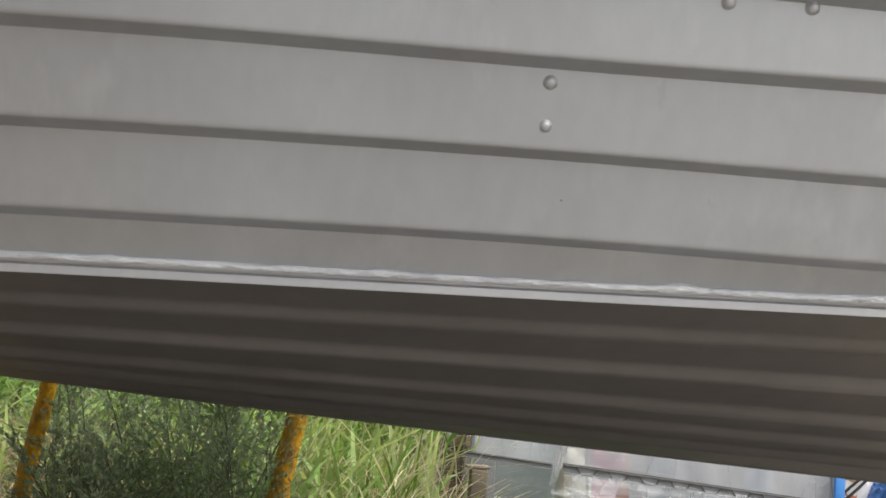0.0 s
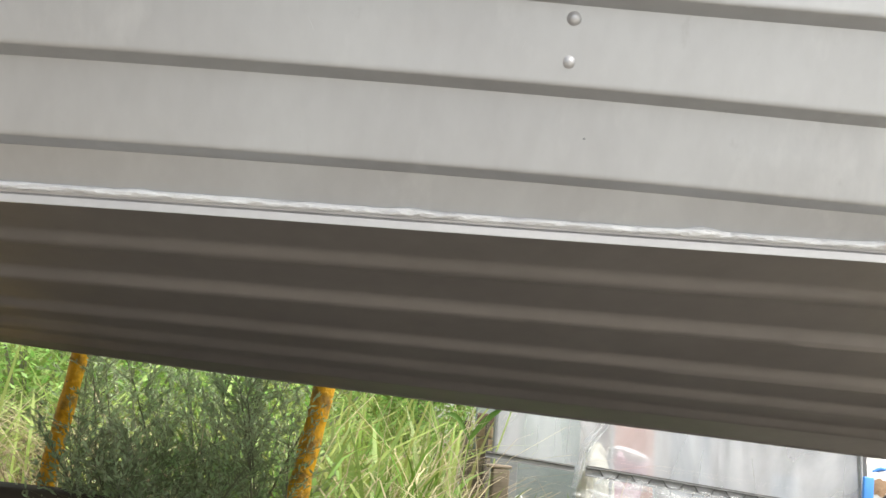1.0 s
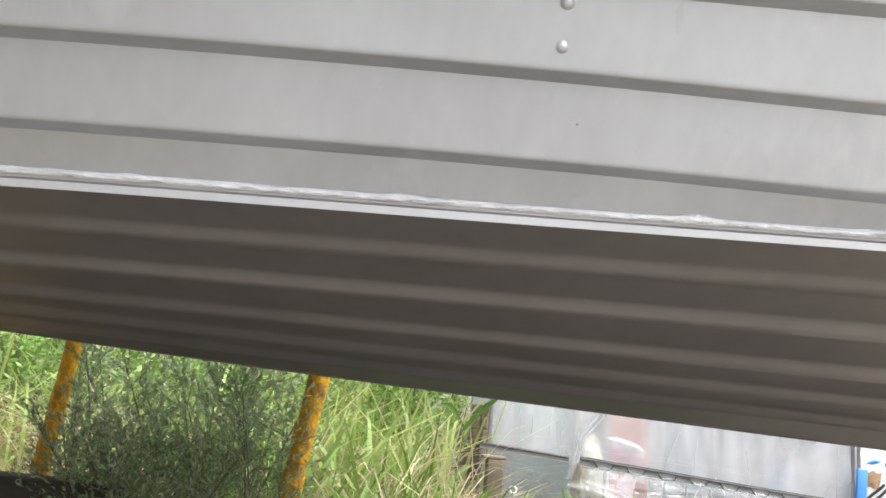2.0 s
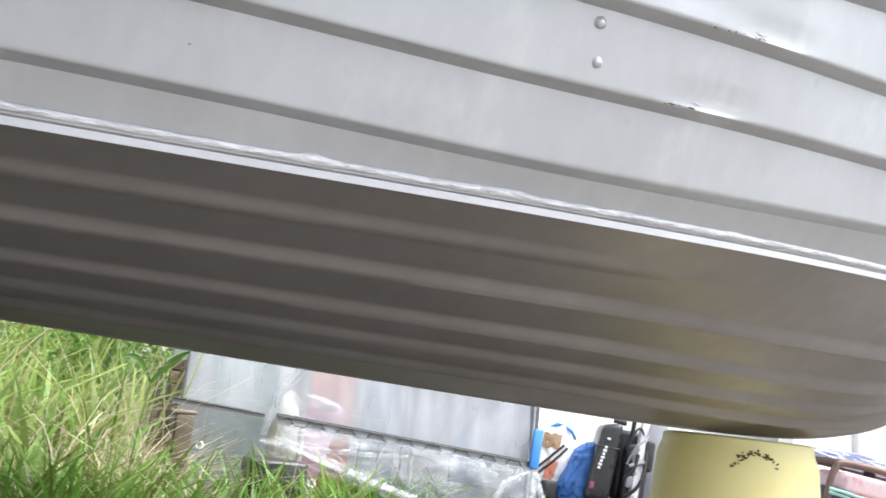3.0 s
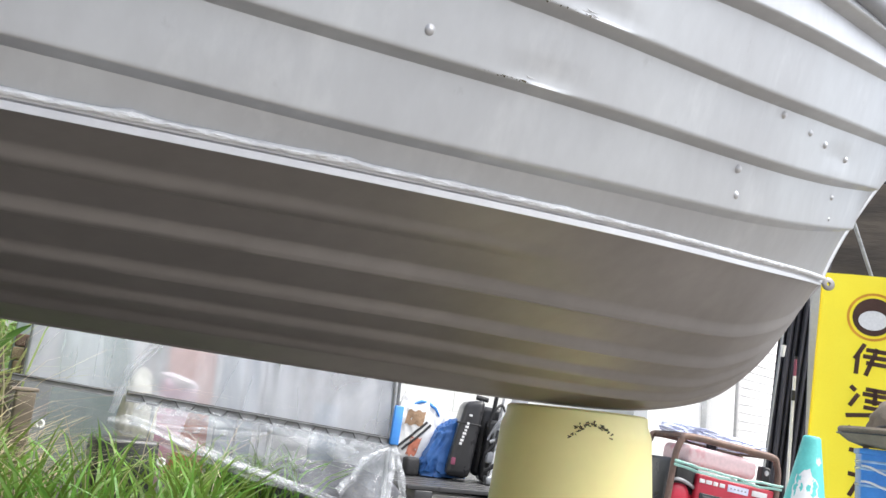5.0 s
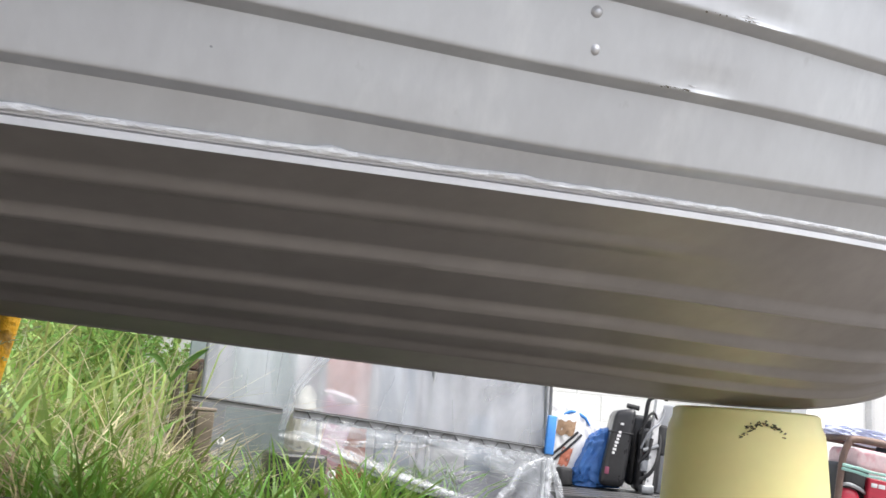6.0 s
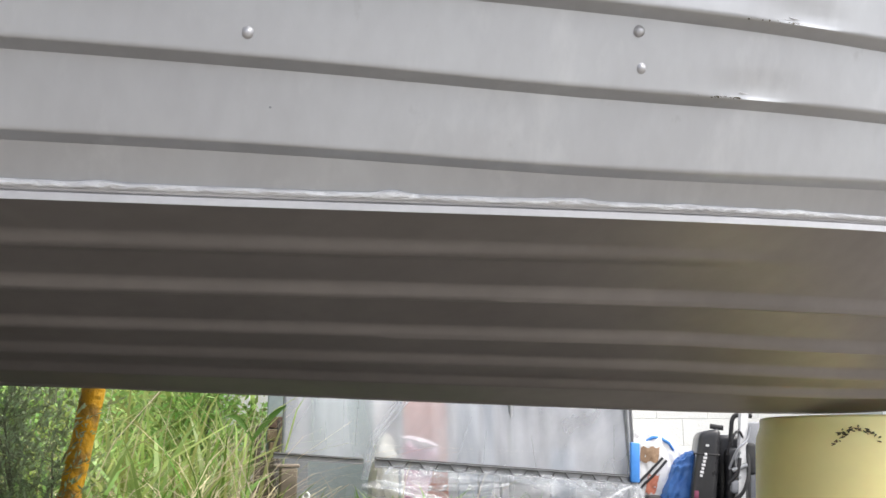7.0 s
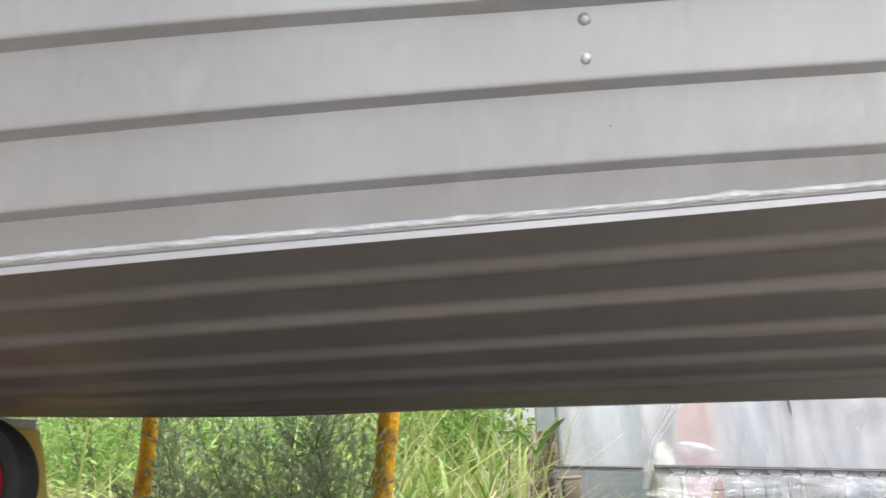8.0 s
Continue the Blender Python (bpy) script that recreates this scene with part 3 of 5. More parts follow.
# scuff on the bow pail: crusty flecks just proud of its wall
for k in range(54):
    u = rnd.random()
    a = -0.48 + 0.46 * u + rnd.gauss(0, 0.015)
    z = 0.367 + 0.006 * math.sin(math.pi * min(1, u * 1.15)) - (0.012 * (u - 0.8) * 5 if u > 0.8 else 0) + rnd.gauss(0, 0.0016)
    if k > 44:
        a, z = -0.58 + 0.2 * (k - 44) / 10 + rnd.gauss(0, 0.01), 0.350 + 0.015 * (k - 44) / 10 + rnd.gauss(0, 0.001)
    rr = 0.0012 + 0.1189 + 0.066 * (0.353 - z) if z < 0.353 else 0.0012 + (0.1189 - 0.14 * (z - 0.353) if z < 0.3635 else 0.1175 - 0.42 * (z - 0.3635))
    t1 = a + rnd.uniform(0.01, 0.045)
    part("scuff", tube([(rr * math.sin(a), -rr * math.cos(a), z), (rr * math.sin(t1), -rr * math.cos(t1), z + rnd.uniform(-0.003, 0.003))], [0.0005, rnd.uniform(0.0007, 0.0016)], 5), DIRT, bow_pail)

# ---- small launching wheel at the stern ----
wheel = thing("launching_wheel", "small black wheel with red rim under the boat", "wheel", pose(-0.741, 1.2, 0.352, 90, 0, 0))
part("tyre", lathe([(0.060, -0.018), (0.074, -0.024), (0.088, -0.02), (0.095, 0.0), (0.088, 0.02), (0.074, 0.024), (0.060, 0.018), (0.060, -0.018)], 40), RUBBER, wheel)
rim = part("rim", lathe([(0.0, 0.016), (0.015, 0.018), (0.022, 0.008), (0.042, 0.012), (0.060, 0.024), (0.061, -0.02), (0.03, -0.01), (0.0, -0.012)], 32), RED, wheel, "red plastic rim")
part("arm", tube([(0, 0, -0.03), (0, 0, -0.05), (-0.02, 0.08, -0.05), (-0.02, 0.13, -0.05)], 0.01, 10), GALV, wheel)

# ---- leaning orange posts ----
def post(ctrl, r, label):
    t = thing("post", label, "post", None, "leaning orange posts")
    pts = smooth_path(ctrl, 24)
    part("pole", tube(pts, [r * (1 + 0.22 * noise.noise((i * 0.55, r * 99, 0))) for i in range(24)], 14), ORANGE, t)
    return t


post([(-1.12, 2.3, 0), (-1.105, 2.3, 0.163), (-1.09, 2.3, 0.32), (-1.074, 2.3, 0.487), (-1.04, 2.3, 0.95)], 0.022, "thin leaning post with flaking orange paint")
post([(-0.476, 2.3, 0), (-0.467, 2.3, 0.12), (-0.447, 2.3, 0.3), (-0.424, 2.3, 0.465), (-0.375, 2.3, 0.95)], 0.027, "thicker leaning post with flaking orange paint behind a shrub")


# ---- plants ----
def blades(name, count, place, height, width, lean, mat, label, category):
    """Many curved, tapered blades in one mesh."""
    verts, faces = [], []
    for _ in range(count):
        x, y = place()
        h = rnd.uniform(*height)
        w = rnd.uniform(*width)
        a = rnd.uniform(0, 2 * math.pi)
        bend = rnd.uniform(*lean) * h
        da, db = math.cos(a), math.sin(a)
        f = rnd.uniform(0, math.pi)
        sx, sy = math.cos(f), math.sin(f)
        z0 = ground_height(x, y) - 0.01
        base = len(verts)
        for k, (u, ww) in enumerate(((0, 0.7), (0.3, 1.0), (0.55, 0.9), (0.8, 0.55))):
            cx, cy = x + da * bend * u ** 2, y + db * bend * u ** 2
            z = z0 + h * (u - 0.32 * min(1.2, bend / h) * u ** 3)
            verts += [(cx - sx * w * ww, cy - sy * w * ww, z), (cx + sx * w * ww, cy + sy * w * ww, z)]
        verts.append((x + da * bend, y + db * bend, z0 + h * (1 - 0.36 * min(1.2, bend / h))))
        for k in range(3):
            faces.append((base + 2 * k, base + 2 * k + 1, base + 2 * k + 3, base + 2 * k + 2))
        faces.append((base + 6, base + 7, base + 8))
    ob = sheet(name, verts, faces, mat, None, "", 180)
    return tagged(ob, label, category, kind="stuff")


def patch(x0, x1, y0, y1, clumps=0, spread=0.05):
    centres = [(rnd.uniform(x0, x1), rnd.uniform(y0, y1)) for _ in range(clumps)]

    def place():
        if not centres:
            return rnd.uniform(x0, x1), rnd.uniform(y0, y1)
        c = rnd.choice(centres)
        return rnd.gauss(c[0], spread), rnd.gauss(c[1], spread)
    return place


blades("grass", 660, patch(-0.34, 0.50, 2.25, 2.85, 60, 0.04), (0.12, 0.31), (0.002, 0.0056), (0.2, 1.1), GRASS, "lush green grass tufts growing beside the plastic sheet", "grass")
blades("grass", 1200, patch(-1.6, 0.9, 1.9, 4.2, 120, 0.06), (0.04, 0.13), (0.0015, 0.003), (0.2, 0.9), GRASS, "short green weeds on soil", "grass")
blades("reeds", 520, patch(-0.9, -0.2, 2.75, 4.0, 40, 0.08), (0.2, 0.70), (0.003, 0.008), (0.2, 1.1), REED, "tall yellow-green reeds and grass", "reeds")
blades("broad_grass", 230, patch(-0.80, -0.12, 2.5, 3.3, 24, 0.05), (0.22, 0.55), (0.005, 0.012), (0.2, 0.7), LEAF_LIGHT, "broad-leaved bright green grass clumps", "grass")
blades("dry_grass", 520, patch(-0.62, 0.02, 2.68, 3.15, 28, 0.08), (0.10, 0.38), (0.0014, 0.0028), (0.9, 2.8), STRAW, "tangled dry straw-coloured grass", "grass")
blades("dry_grass", 1700, patch(-2.6, -0.3, 2.7, 3.9, 60, 0.14), (0.12, 0.65), (0.0014, 0.0032), (0.6, 2.4), STRAW, "pale dry grass and litter behind the shrubs", "grass")
blades("dry_grass", 360, patch(-0.5, -0.08, 2.55, 3.3, 60, 0.10), (0.12, 0.45), (0.0016, 0.0036), (0.5, 1.5), STRAW, "pale bent dry grass among green blades", "grass")
blades("reeds", 760, patch(-2.8, -0.5, 2.9, 4.2, 60, 0.10), (0.2, 0.75), (0.003, 0.009), (0.3, 1.6), REED, "tall yellow-green grass behind the shrubs", "reeds")
blades("dry_grass", 300, patch(-0.24, 0.04, 2.68, 2.80, 14, 0.04), (0.12, 0.36), (0.001, 0.0022), (0.4, 1.6), STRAW, "tangled straw before old timber", "grass")
blades("broad_grass", 84, patch(-0.42, -0.04, 2.38, 2.70, 10, 0.04), (0.16, 0.34), (0.0035, 0.008), (0.2, 0.9), GRASS, "tall green grass clumps in front of dry straw", "grass")
blades("broad_grass", 26, patch(-0.34, -0.16, 2.66, 2.84, 8, 0.03), (0.28, 0.50), (0.003, 0.006), (0.2, 0.6), GRASS, "green grass blades before old timber and bricks", "grass")
blades("dry_stalks", 90, patch(-0.75, -0.12, 2.5, 3.2, 20, 0.05), (0.35, 0.75), (0.0012, 0.0022), (0.1, 0.9), STRAW, "tall pale dry stalks among green grass", "grass")
blades("grass_stalks", 16, patch(-0.05, 0.6, 2.3, 2.8, 0), (0.20, 0.42), (0.0008, 0.0014), (0.3, 0.9), STRAW, "thin pale grass stalks", "grass")
blades("weeds", 4500, patch(-5.5, -0.4, 4.0, 6.8, 260, 0.16), (0.4, 1.4), (0.005, 0.014), (0.3, 1.4), REED, "dense tall weeds behind the yard", "weeds")
weed = thing("weed", "single tall weed with a broad dark green leaf", "weed", pose(-0.10, 2.60, 0))
part("stem", tube(smooth_path([(0, 0, 0), (0.004, -0.005, 0.20), (0.02, -0.015, 0.385)], 14), [0.003 - 0.0015 * i / 13 for i in range(14)], 6), GRASS, weed)
for tip, rise, wide in (((0.108, -0.028, 0.468), 0.012, 0.0085), ((-0.06, -0.05, 0.43), 0.03, 0.007)):
    root, end = Vector((0.018, -0.014, 0.375)), Vector(tip)
    side = (end - root).cross(Vector((0, -1, 0.2))).normalized()
    rows = []
    for i in range(13):
        u = i / 12
        c = root.lerp(end, u) + Vector((0, 0, rise * math.sin(math.pi * u)))
        w = wide * math.sin(math.pi * min(1.0, 0.08 + 0.92 * u)) ** 0.7
        rows.append([tuple(c - side * w), tuple(c + Vector((0, 0.003, 0))), tuple(c + side * w)])
    grid("leaf", rows, LEAF_DARK, weed, "broad dark green leaf", 180)
simple_box("timber_beam", (1.5, 0.11, 0.105), (-1.05, 2.12, 0.0), SHADE_WOOD, "dark timber beam lying before the posts", "timber", -1)
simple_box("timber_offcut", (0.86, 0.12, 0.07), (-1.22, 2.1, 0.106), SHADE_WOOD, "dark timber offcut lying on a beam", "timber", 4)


def leaf_mass(name, count, blobs, size, mat, parent, label=""):
    """Small pointed leaves scattered through several soft volumes."""
    verts, faces = [], []
    for _ in range(count):
        bx, by, bz, r = rnd.choice(blobs)
        d = Vector((rnd.gauss(0, 1), rnd.gauss(0, 1), rnd.gauss(0, 1))).normalized() * r * rnd.uniform(0.35, 1.0)
        p = Vector((bx, by, bz)) + d
        if p.z < 0.02:
            continue
        a = Vector((rnd.gauss(0, 1), rnd.gauss(0, 1), rnd.gauss(0.3, 0.8))).normalized()
        b = a.orthogonal().normalized()
        b = (b * math.cos(1.7 * d.x * 50) + a.cross(b) * math.sin(1.7 * d.x * 50))
        s = rnd.uniform(*size)
        k = len(verts)
        verts += [p - a * s, p + b * s * 0.32 - a * 0.1 * s, p + a * s, p - b * s * 0.32 - a * 0.1 * s]
        faces += [(k, k + 1, k + 2, k + 3)]
    return sheet(name, verts, faces, mat, parent, label, 180)


def fine_shrub(x, y, height, spread, stems, label):
    """Wiry shrub: arching stems, side twigs and needle leaves."""
    t = thing("shrub", label, "shrub", pose(x, y, 0))
    verts, faces = [], []
    for i in range(stems):
        wood = bmesh.new()
        a = rnd.uniform(0, 2 * math.pi)
        out = spread * math.sqrt(rnd.uniform(0.02, 1))
        tip = Vector((math.cos(a) * out, math.sin(a) * out * 0.5, height * rnd.uniform(0.75, 1.1) * (1 - 0.25 * out / spread)))
        root = Vector((rnd.uniform(-0.08, 0.08) + tip.x * 0.2, rnd.uniform(-0.06, 0.06), -0.01))
        mid = root.lerp(tip, 0.5) + Vector((0, 0, 0.08 * height))
        pts = [root.lerp(mid, u).lerp(mid.lerp(tip, u), u) for u in (k / 9 for k in range(10))]
        tube(pts, [0.0036 - 0.0024 * k / 9 for k in range(10)], 5, wood)
        for k in range(1, 10):
            for _ in range(4):
                d = Vector((rnd.gauss(0, 1), rnd.gauss(0, 0.8), rnd.uniform(0.4, 1.5))).normalized()
                ln = rnd.uniform(0.06, 0.19) * (1.2 - 0.05 * k)
                p0 = pts[k] + (pts[k] - pts[k - 1]) * rnd.random()
                p1 = p0 + d * ln
                tube([p0, p0.lerp(p1, 0.5) + Vector((0, 0, 0.006)), p1], [0.0007, 0.0005, 0.0003], 3, wood)
                for _ in range(14):
                    q = p0.lerp(p1, rnd.uniform(0.1, 1.05))
                    e = (d + Vector((rnd.gauss(0, 0.55), rnd.gauss(0, 0.55), rnd.gauss(0.1, 0.5)))).normalized()
                    s = rnd.uniform(0.008, 0.022)
                    w = e.orthogonal().normalized() * s * 0.15
                    n = len(verts)
                    verts += [q, q + e * s * 0.5 + w, q + e * s, q + e * s * 0.5 - w]
                    faces.append((n, n + 1, n + 2, n + 3))
        part("stem", wood, TWIG, t, "", 80)
    sheet("foliage", verts, faces, LEAF, t, "tiny grey-green needle leaves", 180)
    return t


fine_shrub(-0.63, 2.31, 0.60, 0.32, 12, "wiry grey-green shrub growing round an orange post")
fine_shrub(-0.49, 2.19, 0.48, 0.15, 3, "thin wiry shrub sprigs in front of an orange post")
fine_shrub(-1.02, 2.42, 0.6, 0.34, 5, "wiry grey-green shrub growing over a timber beam")
fine_shrub(-0.86, 2.45, 0.66, 0.38, 5, "wiry grey-green shrub between two leaning posts")

fine_shrub(-0.74, 2.10, 0.30, 0.36, 13, "low wiry grey-green shrub crowding a timber beam")


litter = leaf_mass("dead_leaves", 900, [(rnd.uniform(-1.15, -0.55), rnd.uniform(2.5, 2.9), rnd.uniform(0.04, 0.14), 0.10) for _ in range(26)], (0.008, 0.02), LITTER, None)
tagged(litter, "brown dead leaves and twigs behind a shrub", "leaf litter", kind="stuff")


def bush(x, y, r, h, label):
    t = thing("bush", label, "bush", pose(x, y, 0))
    blobs = []
    for i in range(14):
        a, d = rnd.uniform(0, 6.28), r * math.sqrt(rnd.random())
        p = (math.cos(a) * d, math.sin(a) * d, h * rnd.uniform(0.25, 1.0))
        blobs.append((*p, rnd.uniform(0.16, 0.3) * r + 0.08))
        part("branch", tube([(0, 0, 0), (p[0] * 0.4, p[1] * 0.4, p[2] * 0.55), p], [0.014, 0.009, 0.003], 5), TWIG, t)
    leaf_mass("leaves", 3600, blobs, (0.008 + 0.009 * h, 0.014 + 0.014 * h), LEAF_LIGHT, t, "light green leaves")
    return t


for x, y, r, h in ((-0.85, 3.35, 0.36, 0.7), (-1.45, 3.4, 0.4, 0.75), (-2.05, 3.7, 0.45, 0.8), (-0.4, 3.75, 0.3, 0.8), (-1.7, 4.8, 0.6, 1.3), (-2.9, 4.7, 0.7, 1.5), (-0.55, 5.1, 0.5, 1.2), (-3.8, 5.0, 0.9, 1.7), (-1.0, 6.2, 0.9, 1.8), (-2.4, 6.6, 1.1, 2.1)):
    bush(x, y, r, h, "light green leafy bush among tall weeds")

# ---- greenhouse of clear vinyl film ----
green = thing("greenhouse", "low greenhouse of clear vinyl film with loose creased skirt", "greenhouse")
R0, R1 = Vector((-0.06, 2.93, 0.335)), Vector((1.16, 3.24, 0.248))
along = (R1 - R0).normalized()
back = Vector((-along.y, along.x, 0)).normalized()
rows = []
for i in range(121):
    u = 0.03 + 0.97 * i / 120
    p = R0.lerp(R1, u)
    row = []
    for j in range(25):
        z = 1.5 * j / 24
        fold = 0.022 * noise.noise((u * 22, z * 0.8, 5)) * min(1, z * 3) + 0.03 * noise.noise((u * 5, z * 1.4, 2)) * min(1, z * 3)
        row.append(tuple(p + back * (0.02 + 0.10 * z + fold) + Vector((0, 0, z))))
    rows.append(row)
grid("film_wall", rows, FILM, green, "milky clear vinyl wall", 180)
# rail: a flat lipped channel with a wavy spring wire pressed into it
bm = bmesh.new()
prof = ((0, -0.019), (-0.010, -0.019), (-0.010, -0.015), (-0.004, -0.012), (-0.004, 0.012), (-0.010, 0.015), (-0.010, 0.019), (0, 0.019))
for a, b, flat in ((0.0, 0.222, 0.45), (0.252, 1.0, 0.78)):
    e0, e1 = R0.lerp(R1, a), R0.lerp(R1, b)
    r0 = [bm.verts.new(e0 + back * p + Vector((0, 0, q * flat))) for p, q in prof]
    r1 = [bm.verts.new(e1 + back * p + Vector((0, 0, q * flat))) for p, q in prof]
    for i in range(8):
        bm.faces.new((r0[i], r0[(i + 1) % 8], r1[(i + 1) % 8], r1[i]))
    bm.faces.new(r0), bm.faces.new(r1)
rail = part("rail", bm, RAIL_STEEL, green, "grey steel clamping rail", 30)
part("rail_seal", tube([R0.lerp(R1, a) - back * 0.006 + Vector((0, 0, 0.0155)) for a in (0.252, 0.6, 1.0)], 0.0028, 6), RUBBER, rail, "dark rubber seal")
part("rail_seal", tube([R0.lerp(R1, a) - back * 0.006 + Vector((0, 0, 0.008)) for a in (0.0, 0.1, 0.222)], 0.0034, 6), RUBBER, rail, "dark rubber seal")
WAVES = 9
zig = []
for k in range(WAVES):
    for f, dz in ((0.0, 0.009), (0.36, 0.010), (0.48, -0.006), (0.54, -0.010), (0.84, -0.010), (0.90, -0.006)):
        zig.append(R0.lerp(R1, 0.256 + 0.735 * (k + f) / WAVES) - back * 0.010 + Vector((0, 0, dz)))
part("spring_wire", tube(zig, 0.0020, 6), RUBBER, rail, "dark wavy spring wire")


# skirt: hangs from the rail, gathered up along a slanting rolled hem; folds fan out from both ends of the rail
HEM_U = [0.0, 0.16, 0.28, 0.41, 0.56, 0.72, 0.86, 1.0]
HEM_Z = [0.03, 0.262, 0.232, 0.172, 0.128, 0.062, 0.015, 0.010]
HEM_OUT = [0.03, 0.06, 0.11, 0.15, 0.17, 0.20, 0.20, 0.10]


def skirt_point(u, w):
    p = R0.lerp(R1, u)
    top = p.z - 0.012
    if u < 0.245:
        low, reach = 0.02, 0.05
        fold = 0.012 * w * math.sin(u * 150 + 2 * w) + 0.02 * w * noise.noise((u * 16, w * 1.5, 4))
    else:
        low, reach = float(np.interp(u, HEM_U, HEM_Z)), float(np.interp(u, HEM_U, HEM_OUT))
        drop = (top - low) * w
        far = math.hypot((1.0 - u) * 1.26, drop)
        near = math.hypot((u - 0.17) * 1.26, drop)
        fan_a = math.atan2(drop + 0.004, (1.0 - u) * 1.26 + 0.012)
        fan_b = math.atan2(drop + 0.004, (u - 0.17) * 1.26)
        ridge_a = 1 - abs(math.sin(fan_a * 6.5 + 0.5 * noise.noise((fan_a * 3, far * 2, 1)))) * 1.6
        ridge_b = 1 - abs(math.sin(fan_b * 13.0 + 0.7 * noise.noise((fan_b * 3, near * 2, 5)))) * 1.6
        ends = min(1.0, 5 * w)
        fold = ends * (0.026 * ridge_a * min(1.0, far / 0.30) * min(1.0, max(0.0, (u - 0.35) / 0.3)) + 0.011 * ridge_b * min(1.0, near / 0.3) * max(0.0, 1 - (u - 0.25) / 0.5))
        fold += ends * (0.016 * noise.noise((u * 6, w * 2.2, 1)) + 0.005 * noise.noise((u * 24 + w * 7, w * 9, 9)))
        fold += 0.05 * math.exp(-((u - 0.80) / 0.05) ** 2 - ((w - 0.30) / 0.22) ** 2)
    out = 0.012 + reach * w ** 1.15 + fold
    q = p - back * out + Vector((0, 0, (low - top) * w - 0.012 + 0.35 * fold))
    return (q.x, q.y, max(0.008, q.z))


for a, z, name in ((0.0, 0.243, "skirt"), (0.247, 1.0, "skirt")):
    grid(name, [[skirt_point(a + (z - a) * i / 160, j / 40) for j in range(41)] for i in range(161)], FILM_SKIRT, green, "loose creased clear plastic skirt", 180)


def fold_ribbon(line, wide, seed, mat=FILM_HEM):
    """A doubled fold that lies along a line of the skirt."""
    pts = [Vector(skirt_point(a, b)) + Vector((0, -0.004, 0.002)) for a, b in line]
    bm, ribs = bmesh.new(), []
    for i, c in enumerate(pts):
        d = (pts[min(i + 1, len(pts) - 1)] - pts[max(i - 1, 0)]).normalized()
        side = d.cross(Vector((0, -1, 0.3)).normalized()).normalized()
        t = i / (len(pts) - 1)
        r = wide * (0.35 + 0.65 * math.sin(math.pi * min(1, 0.12 + 0.8 * t))) * (1 + 0.35 * noise.noise((i * 0.21, seed, 1)))
        ribs.append([bm.verts.new(c + side * r * math.cos(a) + Vector((0, -1, 0.3)) * (0.45 * r * math.sin(a))) for a in (k * math.pi / 4 for k in range(8))])
    for p, q in zip(ribs, ribs[1:]):
        for k in range(8):
            bm.faces.new((p[k], p[(k + 1) % 8], q[(k + 1) % 8], q[k]))
    for f in bm.faces:
        f.smooth = True
    return part("gathered_fold", bm, mat, green, "soft gathered fold of clear film", 70)


def between(a, b, n=40, sag=0.0):
    return [(a[0] + (b[0] - a[0]) * i / n, min(1.0, max(0.0, a[1] + (b[1] - a[1]) * i / n + sag * math.sin(math.pi * i / n)))) for i in range(n + 1)]


def film_strip(line, wide, seed, lift=0.008):
    """A broad soft fold of film lying on the skirt along a line of (along the rail, height)."""
    us, zs = [p[0] for p in line], [p[1] for p in line]
    mid = []
    for i in range(61):
        t = i / 60
        u = float(np.interp(t, np.linspace(0, 1, len(us)), us))
        z = float(np.interp(t, np.linspace(0, 1, len(zs)), zs)) + 0.004 * noise.noise((t * 6, seed, 0))
        top = R0.lerp(R1, u).z - 0.012
        low = float(np.interp(u, HEM_U, HEM_Z))
        p = Vector(skirt_point(max(0.248, min(1.0, u)), min(1.0, max(0.0, (top - z) / max(0.02, top - low)))))
        e = R0.lerp(R1, u)
        mid.append(Vector((e.x, e.y, z)) - back * ((e - p).dot(back) + lift))
    rows = []
    for i, c in enumerate(mid):
        d = (mid[min(i + 1, 60)] - mid[max(i - 1, 0)]).normalized()
        side = d.cross(-back).normalized()
        r = float(np.interp(i / 60, (0, 0.08, 0.6, 1), wide)) * (1 + 0.3 * noise.noise((i * 0.12, seed, 4)))
        rows.append([tuple(c + side * r * f - back * (0.35 * r * (1 - f * f) + 0.12 * r * math.sin(5 * f + i * 0.05 + seed))) for f in (k / 6 - 1 for k in range(13))])
    return grid("gathered_fold", rows, FILM_FOLD, green, "soft gathered fold of clear film", 180)


film_strip(((0.200, 0.246), (0.314, 0.215), (0.390, 0.181), (0.543, 0.128), (0.670, 0.093), (0.80, 0.045)), (0.010, 0.024, 0.018, 0.012), 1.0)
film_strip(((0.235, 0.262), (0.330, 0.228), (0.420, 0.185), (0.560, 0.138)), (0.004, 0.009, 0.010, 0.004), 2.0, 0.014)
film_strip(((0.300, 0.236), (0.425, 0.236), (0.520, 0.232), (0.600, 0.245)), (0.003, 0.009, 0.010, 0.004), 3.0)
film_strip(((0.985, 0.232), (0.965, 0.150), (0.930, 0.050)), (0.003, 0.008, 0.016, 0.020), 4.0)
film_strip(((0.994, 0.234), (0.998, 0.150), (1.000, 0.040)), (0.004, 0.010, 0.014, 0.012), 5.0)
film_strip(((0.970, 0.232), (0.870, 0.180), (0.760, 0.090)), (0.002, 0.006, 0.014, 0.018), 6.0)
fold_ribbon(between((0.250, 0.97), (0.86, 1.0), 90), 0.006, 1.0)
